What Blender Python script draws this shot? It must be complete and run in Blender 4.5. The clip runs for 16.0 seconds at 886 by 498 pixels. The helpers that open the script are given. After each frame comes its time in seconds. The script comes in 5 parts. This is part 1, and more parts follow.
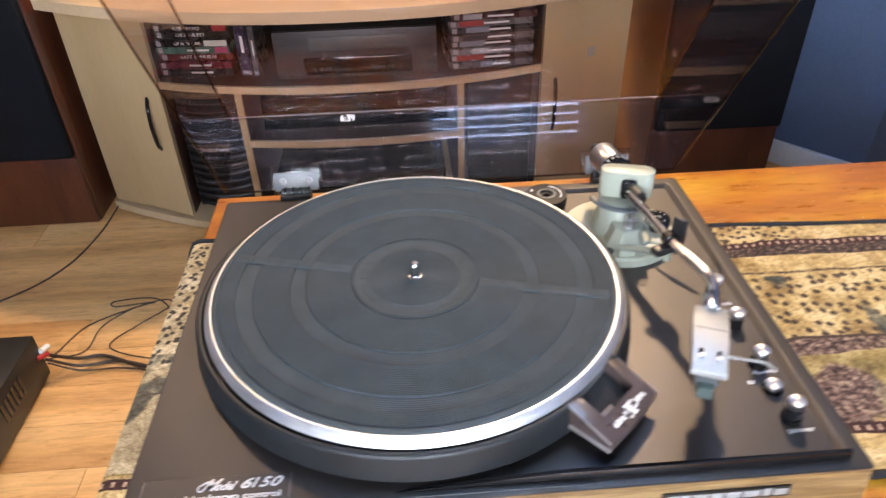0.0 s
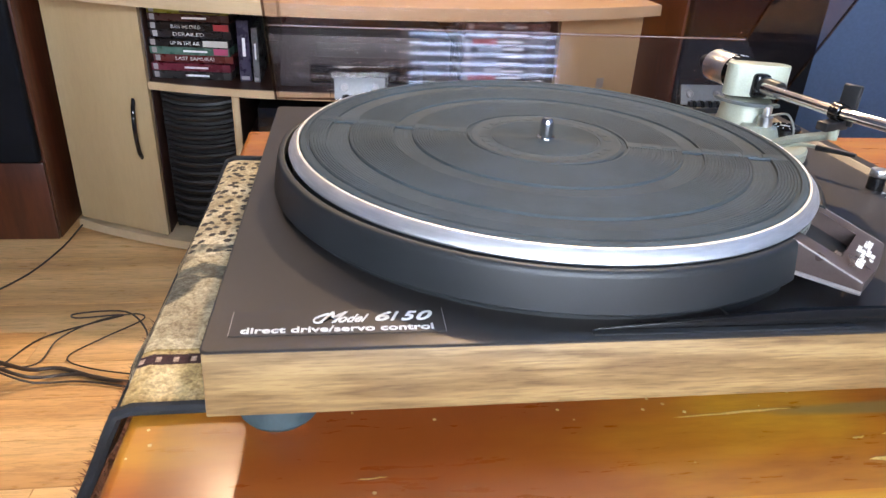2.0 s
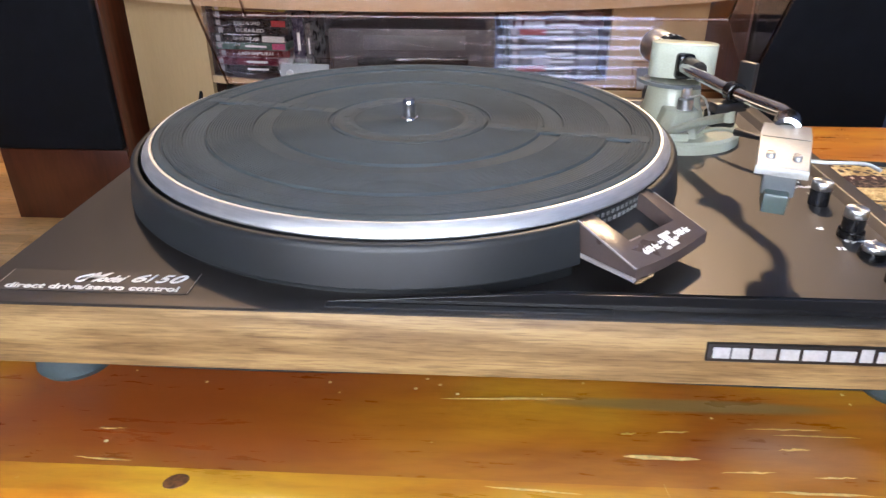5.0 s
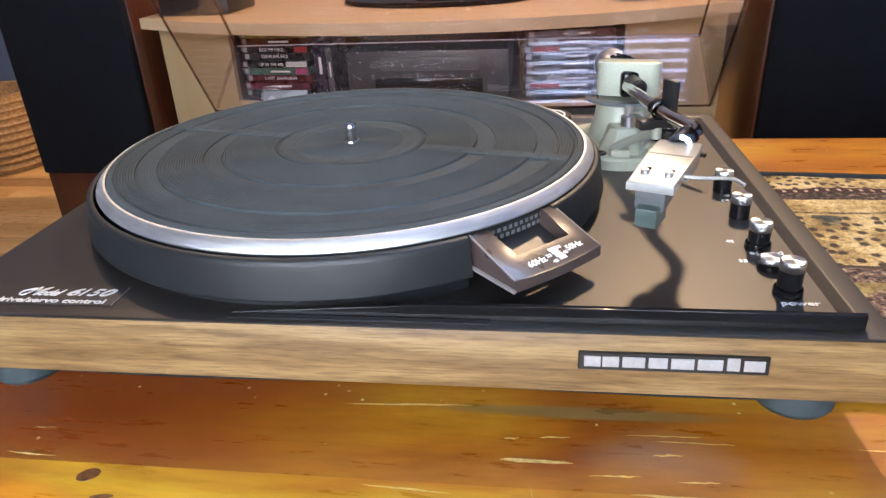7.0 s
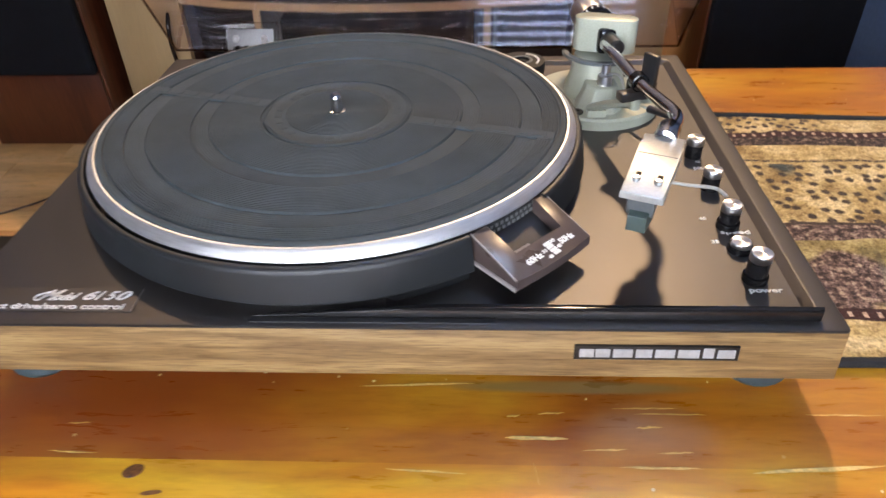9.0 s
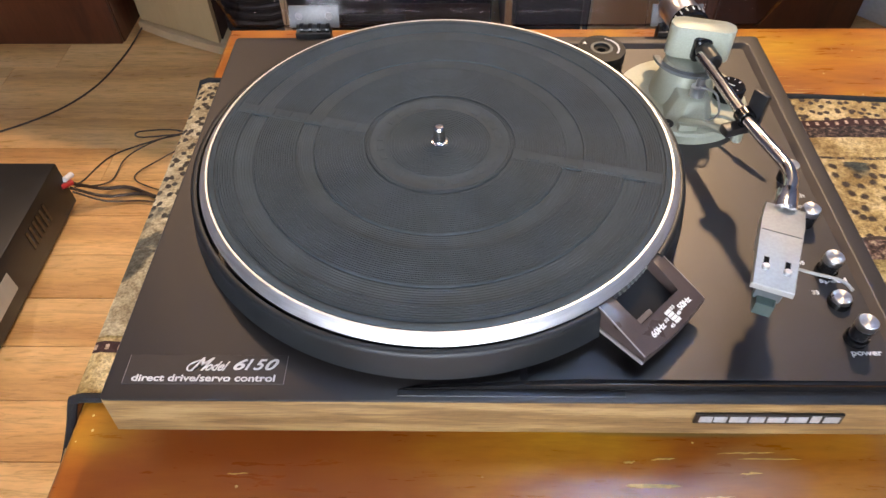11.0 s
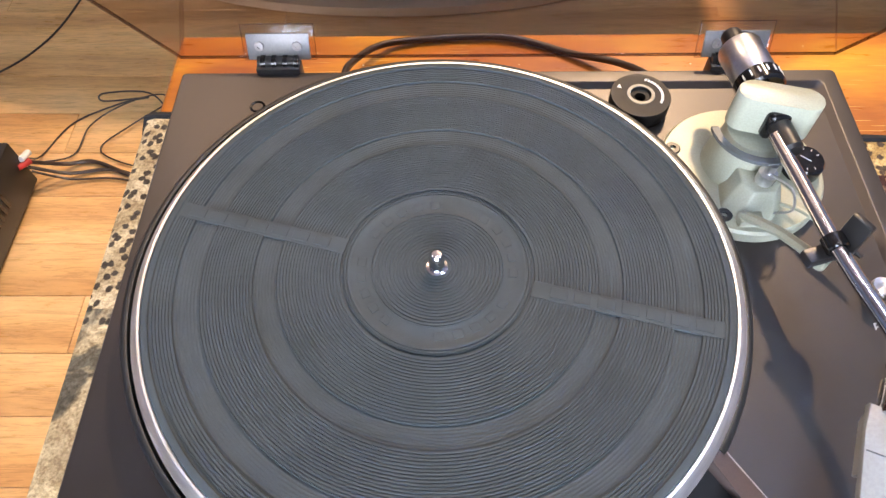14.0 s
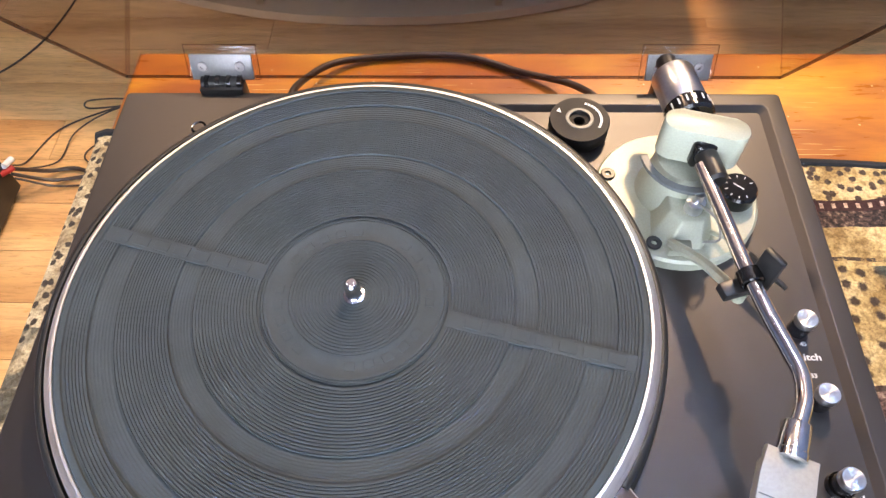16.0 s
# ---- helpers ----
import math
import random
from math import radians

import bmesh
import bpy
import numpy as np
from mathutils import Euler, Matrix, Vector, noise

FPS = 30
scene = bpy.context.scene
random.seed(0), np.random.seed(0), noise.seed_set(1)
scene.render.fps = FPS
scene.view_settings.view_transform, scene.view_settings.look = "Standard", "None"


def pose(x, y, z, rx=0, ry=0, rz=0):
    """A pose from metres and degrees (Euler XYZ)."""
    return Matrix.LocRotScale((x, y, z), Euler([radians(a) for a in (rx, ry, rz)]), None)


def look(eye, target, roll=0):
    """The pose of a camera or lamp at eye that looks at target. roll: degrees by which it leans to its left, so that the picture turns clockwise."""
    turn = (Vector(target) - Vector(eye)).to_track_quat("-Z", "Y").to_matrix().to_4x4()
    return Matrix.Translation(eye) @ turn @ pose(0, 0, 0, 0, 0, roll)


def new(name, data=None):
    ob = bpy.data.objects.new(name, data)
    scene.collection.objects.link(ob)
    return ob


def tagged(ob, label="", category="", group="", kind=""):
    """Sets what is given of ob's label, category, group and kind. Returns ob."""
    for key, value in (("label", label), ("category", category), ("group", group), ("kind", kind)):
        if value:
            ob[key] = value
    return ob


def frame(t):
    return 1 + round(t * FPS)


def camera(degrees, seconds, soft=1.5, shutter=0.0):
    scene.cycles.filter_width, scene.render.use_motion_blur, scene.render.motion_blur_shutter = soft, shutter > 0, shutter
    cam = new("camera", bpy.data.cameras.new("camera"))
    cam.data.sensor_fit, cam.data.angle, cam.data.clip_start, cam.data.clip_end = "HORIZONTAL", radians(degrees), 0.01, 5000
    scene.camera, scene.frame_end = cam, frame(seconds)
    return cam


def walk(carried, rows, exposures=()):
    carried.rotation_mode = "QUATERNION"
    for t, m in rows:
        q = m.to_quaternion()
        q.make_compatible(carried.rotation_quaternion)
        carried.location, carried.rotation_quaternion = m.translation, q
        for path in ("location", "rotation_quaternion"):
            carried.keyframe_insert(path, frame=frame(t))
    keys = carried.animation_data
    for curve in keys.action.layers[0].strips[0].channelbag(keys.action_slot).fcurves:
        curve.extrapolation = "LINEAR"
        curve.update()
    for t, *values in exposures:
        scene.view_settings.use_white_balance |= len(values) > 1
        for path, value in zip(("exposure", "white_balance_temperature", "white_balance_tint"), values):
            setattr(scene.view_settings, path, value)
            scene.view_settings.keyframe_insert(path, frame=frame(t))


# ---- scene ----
EXPOSURES = [(0.0, 0.0, 6500, 10), (0.4, 0.14, 6200, 6), (1.0, 0.28, 6150, 5), (2.0, 0.12, 6350, 8), (3.5, -0.06, 6600, 11), (5.0, -0.06, 6650, 11), (7.5, -0.18, 6550, 10), (9.0, -0.33, 6850, 12), (10.0, -0.40, 6950, 12), (12.5, 0.0, 6500, 10), (14.0, 0.27, 6600, 12), (16.0, 0.27, 6600, 12)]
cam = camera(65.78, 16.0, soft=1.4, shutter=0.5)
DECK = 0.51  # height of the turntable deck above the floor
# seconds, eye (metres, z above the deck), heading to the left, pitch and roll in degrees
ROWS = [
    (0, -0.0005, -0.4075, 0.3471, -3.11, -35.68, -1.62),
    (0.5, -0.0679, -0.3970, 0.2882, -3.71, -33.42, -3.35),
    (1, -0.1014, -0.3982, 0.2261, -6.72, -30.04, 0.03),
    (1.5, -0.1161, -0.3951, 0.1781, -7.76, -27.65, 2.17),
    (2, -0.1195, -0.3950, 0.1571, -8.60, -26.86, 3.20),
    (2.5, -0.1139, -0.3879, 0.1418, -9.16, -26.26, 2.89),
    (3, -0.0913, -0.3889, 0.1454, -7.96, -25.77, 2.42),
    (3.5, -0.0532, -0.3958, 0.1541, -4.45, -25.35, 1.84),
    (4, -0.0167, -0.4049, 0.1562, -1.96, -25.67, 1.41),
    (4.5, 0.0114, -0.4071, 0.1511, 1.01, -26.89, 1.74),
    (5, 0.0426, -0.4087, 0.1532, 3.09, -27.42, -0.02),
    (7.5, 0.1251, -0.4225, 0.1623, 8.39, -25.82, -2.71),
    (8, 0.1293, -0.4162, 0.1657, 6.66, -26.16, -2.41),
    (8.5, 0.1156, -0.4118, 0.1811, 4.18, -29.42, -1.25),
    (9, 0.0888, -0.4104, 0.2255, 3.11, -36.76, -1.64),
    (9.5, 0.0543, -0.4085, 0.2885, 3.82, -43.27, -4.12),
    (10, 0.0330, -0.3931, 0.3317, 1.90, -47.68, -3.02),
    (10.2, 0.0263, -0.3859, 0.3304, 1.18, -47.04, -0.83),
    (12.5, -0.0018, -0.2551, 0.3128, 2.50, -56.71, -1.96),
    (13, -0.0071, -0.2266, 0.3229, 1.58, -58.03, -1.04),
    (13.5, 0.0016, -0.1932, 0.3331, 1.89, -57.52, -1.72),
    (14, 0.0088, -0.1784, 0.3301, 1.78, -57.65, -1.59),
    (14.5, 0.0198, -0.1716, 0.3333, 2.09, -57.91, -1.65),
    (15, 0.0356, -0.1699, 0.3330, 3.15, -57.63, -2.29),
    (15.5, 0.0486, -0.1680, 0.3341, 3.02, -57.49, -1.82),
    (16, 0.0555, -0.1660, 0.3361, 3.25, -57.47, -2.20),
]


def aim(x, y, z, heading, pitch, roll):
    h, p = radians(heading), radians(pitch)
    eye = Vector((x, y, z + DECK))
    return look(eye, eye + Vector((-math.sin(h) * math.cos(p), math.cos(h) * math.cos(p), math.sin(p))), roll)


walk(cam, [(t, aim(*row)) for t, *row in ROWS], EXPOSURES)


# ---- light ----
world = bpy.data.worlds.new("room_air")
scene.world = world
world.use_nodes = True
world.node_tree.nodes["Background"].inputs[0].default_value = (0.35, 0.42, 0.6, 1)
world.node_tree.nodes["Background"].inputs[1].default_value = 0.25


def lamp(name, kind, place, watts, colour, target=None, **more):
    data = bpy.data.lights.new(name, kind)
    data.energy, data.color = watts, colour
    for key, value in more.items():
        setattr(data, key, value)
    ob = new(name, data)
    ob.matrix_world = look(place, target) if target else Matrix.Translation(place)
    return ob


# the two warm ceiling bulbs between the table and the television
lamp("ceiling_bulb", "POINT", (0.59, 1.52, 2.15), 190, (1.0, 0.70, 0.42), shadow_soft_size=0.06)
lamp("ceiling_bulb", "POINT", (-1.0, 1.50, 2.15), 40, (1.0, 0.68, 0.42), shadow_soft_size=0.06)
# the small roof window over the table
SX0, SX1, SY0, SY1 = 0.09, 0.68, 0.04, 0.80
lamp("roof_window_light", "AREA", (0.385, 0.42, 2.49), 25, (0.56, 0.80, 1.0), (0.385, 0.4201, 0.0), shape="RECTANGLE", size=0.56, size_y=0.73)
# added fill from the front, stands in for a light at the camera
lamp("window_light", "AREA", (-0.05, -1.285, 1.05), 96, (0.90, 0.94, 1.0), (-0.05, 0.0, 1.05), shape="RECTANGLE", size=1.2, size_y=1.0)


# ---- materials ----
def nodes_of(name):
    m = bpy.data.materials.new(name)
    m.use_nodes = True
    t = m.node_tree
    return m, t, t.nodes["Principled BSDF"]


def tex_coord(t, scale=(1, 1, 1), output="Object"):
    c = t.nodes.new("ShaderNodeTexCoord")
    mp = t.nodes.new("ShaderNodeMapping")
    mp.inputs["Scale"].default_value = scale
    t.links.new(c.outputs[output], mp.inputs[0])
    return mp.outputs[0]


def noise_of(t, vec, scale, detail=4.0, rough=0.55, distort=0.0):
    n = t.nodes.new("ShaderNodeTexNoise")
    n.inputs["Scale"].default_value, n.inputs["Detail"].default_value = scale, detail
    n.inputs["Roughness"].default_value, n.inputs["Distortion"].default_value = rough, distort
    t.links.new(vec, n.inputs["Vector"])
    return n.outputs[0]


def ramp(t, fac, stops):
    r = t.nodes.new("ShaderNodeValToRGB")
    while len(r.color_ramp.elements) < len(stops):
        r.color_ramp.elements.new(0.5)
    for e, (p, c) in zip(r.color_ramp.elements, stops):
        e.position, e.color = p, (*c, 1) if len(c) == 3 else c
    t.links.new(fac, r.inputs[0])
    return r.outputs[0]


def blend(t, a, b, fac, mode="MIX"):
    m = t.nodes.new("ShaderNodeMix")
    m.data_type, m.blend_type = "RGBA", mode
    for value, i in ((fac, 0), (a, 6), (b, 7)):
        if hasattr(value, "links"):
            t.links.new(value, m.inputs[i])
        elif i:
            m.inputs[i].default_value = (*value, 1)
        else:
            m.inputs[0].default_value = value
    return m.outputs[2]


def arith(t, op, a, b=0.5, c=0.5):
    m = t.nodes.new("ShaderNodeMath")
    m.operation = op
    for i, v in enumerate((a, b, c)):
        if hasattr(v, "links"):
            t.links.new(v, m.inputs[i])
        else:
            m.inputs[i].default_value = v
    return m.outputs[0]


def bump_of(t, p, height, strength, distance=0.001):
    b = t.nodes.new("ShaderNodeBump")
    b.inputs["Strength"].default_value, b.inputs["Distance"].default_value = strength, distance
    t.links.new(height, b.inputs["Height"])
    t.links.new(b.outputs[0], p.inputs["Normal"])


def shade(colour, k):
    return tuple(min(1, c * k) for c in colour)


def surface(name, colour, rough=0.5, metal=0.0, vary=0.15, scale=30, bump=0.15, fine=600, spread=0.08, coat=0.0, spec=0.5):
    """A plain material with two scales of variation in colour, gloss and relief."""
    m, t, p = nodes_of(name)
    v = tex_coord(t)
    n1, n2 = noise_of(t, v, scale), noise_of(t, v, fine, 2)
    c = ramp(t, n1, [(0.3, shade(colour, 1 - vary)), (0.7, shade(colour, 1 + vary))])
    c = blend(t, c, ramp(t, n2, [(0.35, (0.72, 0.72, 0.72)), (0.65, (1, 1, 1))]), 0.35, "MULTIPLY")
    t.links.new(c, p.inputs["Base Color"])
    t.links.new(arith(t, "MULTIPLY_ADD", n1, spread * 2, rough - spread), p.inputs["Roughness"])
    p.inputs["Metallic"].default_value, p.inputs["Coat Weight"].default_value = metal, coat
    p.inputs["Specular IOR Level"].default_value = spec
    if bump:
        bump_of(t, p, n2, bump, 0.0006)
    return m


def wood(name, dark, mid, light, rough=0.4, size=1.0, along=(1, 9, 9), ring=3.0, coat=0.0, by_piece=0.0, fibre_mix=0.55, pores=0.0, streaks=0.0):
    """Wood with grain along the x axis of its object."""
    m, t, p = nodes_of(name)
    v = tex_coord(t, tuple(a * size for a in along))
    warp = noise_of(t, v, 2.0, 3, 0.5, 0.4)
    w = t.nodes.new("ShaderNodeTexWave")
    w.wave_type, w.bands_direction = "BANDS", "Y"
    w.inputs["Scale"].default_value, w.inputs["Distortion"].default_value = ring, 7.0
    w.inputs["Detail"].default_value, w.inputs["Detail Scale"].default_value = 3.0, 1.2
    if by_piece:
        info = t.nodes.new("ShaderNodeObjectInfo")
        add = t.nodes.new("ShaderNodeVectorMath")
        add.operation = "ADD"
        comb = t.nodes.new("ShaderNodeCombineXYZ")
        for i, k in enumerate((37.0, 91.0, 53.0)):
            t.links.new(arith(t, "MULTIPLY", info.outputs["Random"], k), comb.inputs[i])
        t.links.new(v, add.inputs[0])
        t.links.new(comb.outputs[0], add.inputs[1])
        v = add.outputs[0]
        warp = noise_of(t, v, 2.0, 3, 0.5, 0.4)
    t.links.new(v, w.inputs["Vector"])
    fibre = noise_of(t, v, 22, 5, 0.7)
    c = ramp(t, w.outputs["Fac"], [(0.1, light), (0.6, mid), (0.95, dark)])
    c = blend(t, c, ramp(t, warp, [(0.3, mid), (0.7, light)]), 0.5)
    c = blend(t, c, ramp(t, fibre, [(0.3, (0.55, 0.5, 0.45)), (0.6, (1, 1, 1))]), fibre_mix, "MULTIPLY")
    if pores:
        pore = noise_of(t, tex_coord(t, (0.4, 8, 8)), 150, 3, 0.6)
        c = blend(t, c, ramp(t, pore, [(0.36, (0.30, 0.24, 0.18)), (0.50, (1, 1, 1))]), pores, "MULTIPLY")
    if streaks:
        flame = noise_of(t, tex_coord(t, (1.6, 24, 24)), 5.5, 4, 0.6, 1.1)
        c = blend(t, c, ramp(t, flame, [(0.50, (1, 1, 1)), (0.57, (0.42, 0.34, 0.27)), (0.62, (0.92, 0.9, 0.88))]), streaks, "MULTIPLY")
    if by_piece:
        tone = ramp(t, info.outputs["Random"], [(0.0, (1 - by_piece,) * 3), (0.5, (1, 1, 1)), (1.0, (1.0, 1 - by_piece * 0.35, 1 - by_piece * 0.6))])
        c = blend(t, c, tone, 1.0, "MULTIPLY")
    t.links.new(c, p.inputs["Base Color"])
    t.links.new(arith(t, "MULTIPLY_ADD", fibre, 0.2, rough - 0.1), p.inputs["Roughness"])
    p.inputs["Coat Weight"].default_value, p.inputs["Coat Roughness"].default_value = coat, 0.12
    bump_of(t, p, fibre, 0.12, 0.0005)
    return m


def plain(name, colour, rough=0.5, metal=0.0, emit=0.0):
    m, t, p = nodes_of(name)
    p.inputs["Base Color"].default_value, p.inputs["Roughness"].default_value, p.inputs["Metallic"].default_value = (*colour, 1), rough, metal
    if emit:
        p.inputs["Emission Color"].default_value, p.inputs["Emission Strength"].default_value = (*colour, 1), emit
    return m


def brushed(name, colour, rough, stretch, strength=0.25):
    m, t, p = nodes_of(name)
    n = noise_of(t, tex_coord(t, stretch), 60, 3)
    t.links.new(ramp(t, n, [(0.2, shade(colour, 0.8)), (0.8, shade(colour, 1.1))]), p.inputs["Base Color"])
    t.links.new(arith(t, "MULTIPLY_ADD", n, 0.16, rough - 0.08), p.inputs["Roughness"])
    p.inputs["Metallic"].default_value = 1.0
    bump_of(t, p, n, strength, 0.0002)
    return m


def acrylic(name, tint, gloss=0.04):
    """A thin tinted clear sheet: light goes through, and the surface mirrors by Fresnel."""
    m = bpy.data.materials.new(name)
    m.use_nodes = True
    t = m.node_tree
    t.nodes.remove(t.nodes["Principled BSDF"])
    clear, gl, mix, fr = (t.nodes.new(k) for k in ("ShaderNodeBsdfTransparent", "ShaderNodeBsdfGlossy", "ShaderNodeMixShader", "ShaderNodeLayerWeight"))
    clear.inputs[0].default_value = (*tint, 1)
    gl.inputs["Roughness"].default_value = gloss
    fr.inputs[0].default_value = 0.5
    t.links.new(arith(t, "MULTIPLY_ADD", arith(t, "POWER", fr.outputs["Facing"], 4.5), 0.8, 0.029), mix.inputs[0])
    t.links.new(clear.outputs[0], mix.inputs[1])
    t.links.new(gl.outputs[0], mix.inputs[2])
    t.links.new(mix.outputs[0], t.nodes["Material Output"].inputs[0])
    return m


def runner_cloth():
    """Woven runner: lengthwise bands of gold, leopard spots, snakeskin and olive, with braided stripes between."""
    m, t, p = nodes_of("woven_animal_pattern")
    v = tex_coord(t)
    weave = noise_of(t, v, 520, 2, 0.6)
    speck = noise_of(t, v, 210, 3, 0.7)
    blot = noise_of(t, v, 34, 4, 0.6)
    wob = noise_of(t, v, 14, 2, 0.5)
    sep = t.nodes.new("ShaderNodeSeparateXYZ")
    t.links.new(v, sep.inputs[0])
    x, y = sep.outputs[0], arith(t, "ADD", sep.outputs[1], arith(t, "MULTIPLY_ADD", wob, 0.016, -0.008))

    def band(lo, hi):
        return arith(t, "MULTIPLY", arith(t, "GREATER_THAN", y, lo), arith(t, "LESS_THAN", y, hi))

    def patches(scale, offset, lo, hi):
        """Stretches along the runner where one pattern gives way to another."""
        n = noise_of(t, tex_coord(t, (1, 0.25, 0.1)), scale, 1, 0.4, offset)
        return ramp(t, n, [(lo, (0, 0, 0)), (hi, (1, 1, 1))])

    gold = ramp(t, blot, [(0.36, (0.34, 0.22, 0.075)), (0.5, (0.60, 0.43, 0.175)), (0.66, (0.82, 0.64, 0.33))])
    olive = ramp(t, blot, [(0.38, (0.22, 0.165, 0.06)), (0.52, (0.40, 0.30, 0.105)), (0.66, (0.56, 0.44, 0.19))])
    plum = ramp(t, speck, [(0.40, (0.055, 0.032, 0.030)), (0.54, (0.22, 0.135, 0.105)), (0.66, (0.48, 0.36, 0.24))])
    snake = ramp(t, speck, [(0.42, (0.030, 0.020, 0.018)), (0.56, (0.11, 0.065, 0.05)), (0.68, (0.36, 0.26, 0.17))])
    slate = ramp(t, blot, [(0.40, (0.045, 0.055, 0.050)), (0.54, (0.17, 0.165, 0.12)), (0.64, (0.42, 0.35, 0.20))])
    dark = (0.075, 0.050, 0.034)
    vor = t.nodes.new("ShaderNodeTexVoronoi")
    vor.voronoi_dimensions = "2D"
    vor.inputs["Scale"].default_value, vor.inputs["Randomness"].default_value = 82, 0.7
    t.links.new(v, vor.inputs["Vector"])
    spots = ramp(t, arith(t, "ADD", vor.outputs["Distance"], arith(t, "MULTIPLY_ADD", speck, 0.34, -0.17)), [(0.19, (1, 1, 1)), (0.33, (0, 0, 0))])
    tiny = t.nodes.new("ShaderNodeTexVoronoi")
    tiny.voronoi_dimensions = "2D"
    tiny.inputs["Scale"].default_value = 120
    t.links.new(v, tiny.inputs["Vector"])
    small = ramp(t, arith(t, "ADD", tiny.outputs["Distance"], arith(t, "MULTIPLY_ADD", speck, 0.4, -0.2)), [(0.24, (1, 1, 1)), (0.34, (0, 0, 0))])

    c = gold
    c = blend(t, c, dark, arith(t, "MULTIPLY", arith(t, "MULTIPLY", band(0.120, 0.20), patches(9, 0.3, 0.50, 0.56)), small))
    c = blend(t, c, snake, arith(t, "MULTIPLY", band(0.098, 0.113), patches(8, 1.0, 0.44, 0.47)))
    c = blend(t, c, dark, arith(t, "MULTIPLY", band(-0.014, 0.070), spots))
    c = blend(t, c, slate, arith(t, "MULTIPLY", band(-0.020, 0.068), patches(7, 2.0, 0.60, 0.63)))
    c = blend(t, c, plum, band(-0.034, -0.014))
    c = blend(t, c, olive, band(-0.100, -0.034))
    c = blend(t, c, plum, arith(t, "MULTIPLY", band(-0.104, -0.026), patches(6, 3.0, 0.56, 0.59)))
    c = blend(t, c, slate, arith(t, "MULTIPLY", band(-0.098, -0.034), patches(8, 4.0, 0.60, 0.66)))
    beads = ramp(t, arith(t, "SINE", arith(t, "MULTIPLY", x, 760.0)), [(0.45, (0.055, 0.018, 0.016)), (0.62, (0.60, 0.42, 0.30))])
    for at in (0.117, -0.108):
        c = blend(t, c, (0.055, 0.020, 0.018), band(at - 0.0048, at + 0.0048))
        c = blend(t, c, beads, band(at - 0.0022, at + 0.0022))
    for at in (0.073, -0.016):
        c = blend(t, c, dark, arith(t, "MULTIPLY", band(at - 0.0016, at + 0.0016), ramp(t, speck, [(0.40, (0, 0, 0)), (0.48, (1, 1, 1))])))
    end = arith(t, "LESS_THAN", x, -0.10)
    pale = ramp(t, blot, [(0.36, (0.40, 0.32, 0.19)), (0.5, (0.60, 0.50, 0.31)), (0.66, (0.76, 0.66, 0.44))])
    c = blend(t, c, pale, arith(t, "MULTIPLY", end, arith(t, "MULTIPLY", band(-0.098, 0.20), 0.9)))
    c = blend(t, c, (0.06, 0.05, 0.04), arith(t, "MULTIPLY", arith(t, "MULTIPLY", end, band(0.005, 0.20)), small))
    leaf = ramp(t, noise_of(t, v, 20, 3, 0.6, 0.8), [(0.47, (0, 0, 0)), (0.53, (1, 1, 1))])
    c = blend(t, c, (0.05, 0.058, 0.052), arith(t, "MULTIPLY", arith(t, "MULTIPLY", end, band(-0.092, 0.015)), arith(t, "MULTIPLY", leaf, 0.85)))
    c = blend(t, c, ramp(t, speck, [(0.38, (0.34, 0.27, 0.20)), (0.55, (1, 1, 1))]), 0.58, "MULTIPLY")
    c = blend(t, c, ramp(t, weave, [(0.36, (0.45, 0.43, 0.42)), (0.60, (1.1, 1.1, 1.1))]), 0.55, "MULTIPLY")
    t.links.new(c, p.inputs["Base Color"])
    p.inputs["Roughness"].default_value = 0.95
    bump_of(t, p, weave, 0.7, 0.002)
    return m


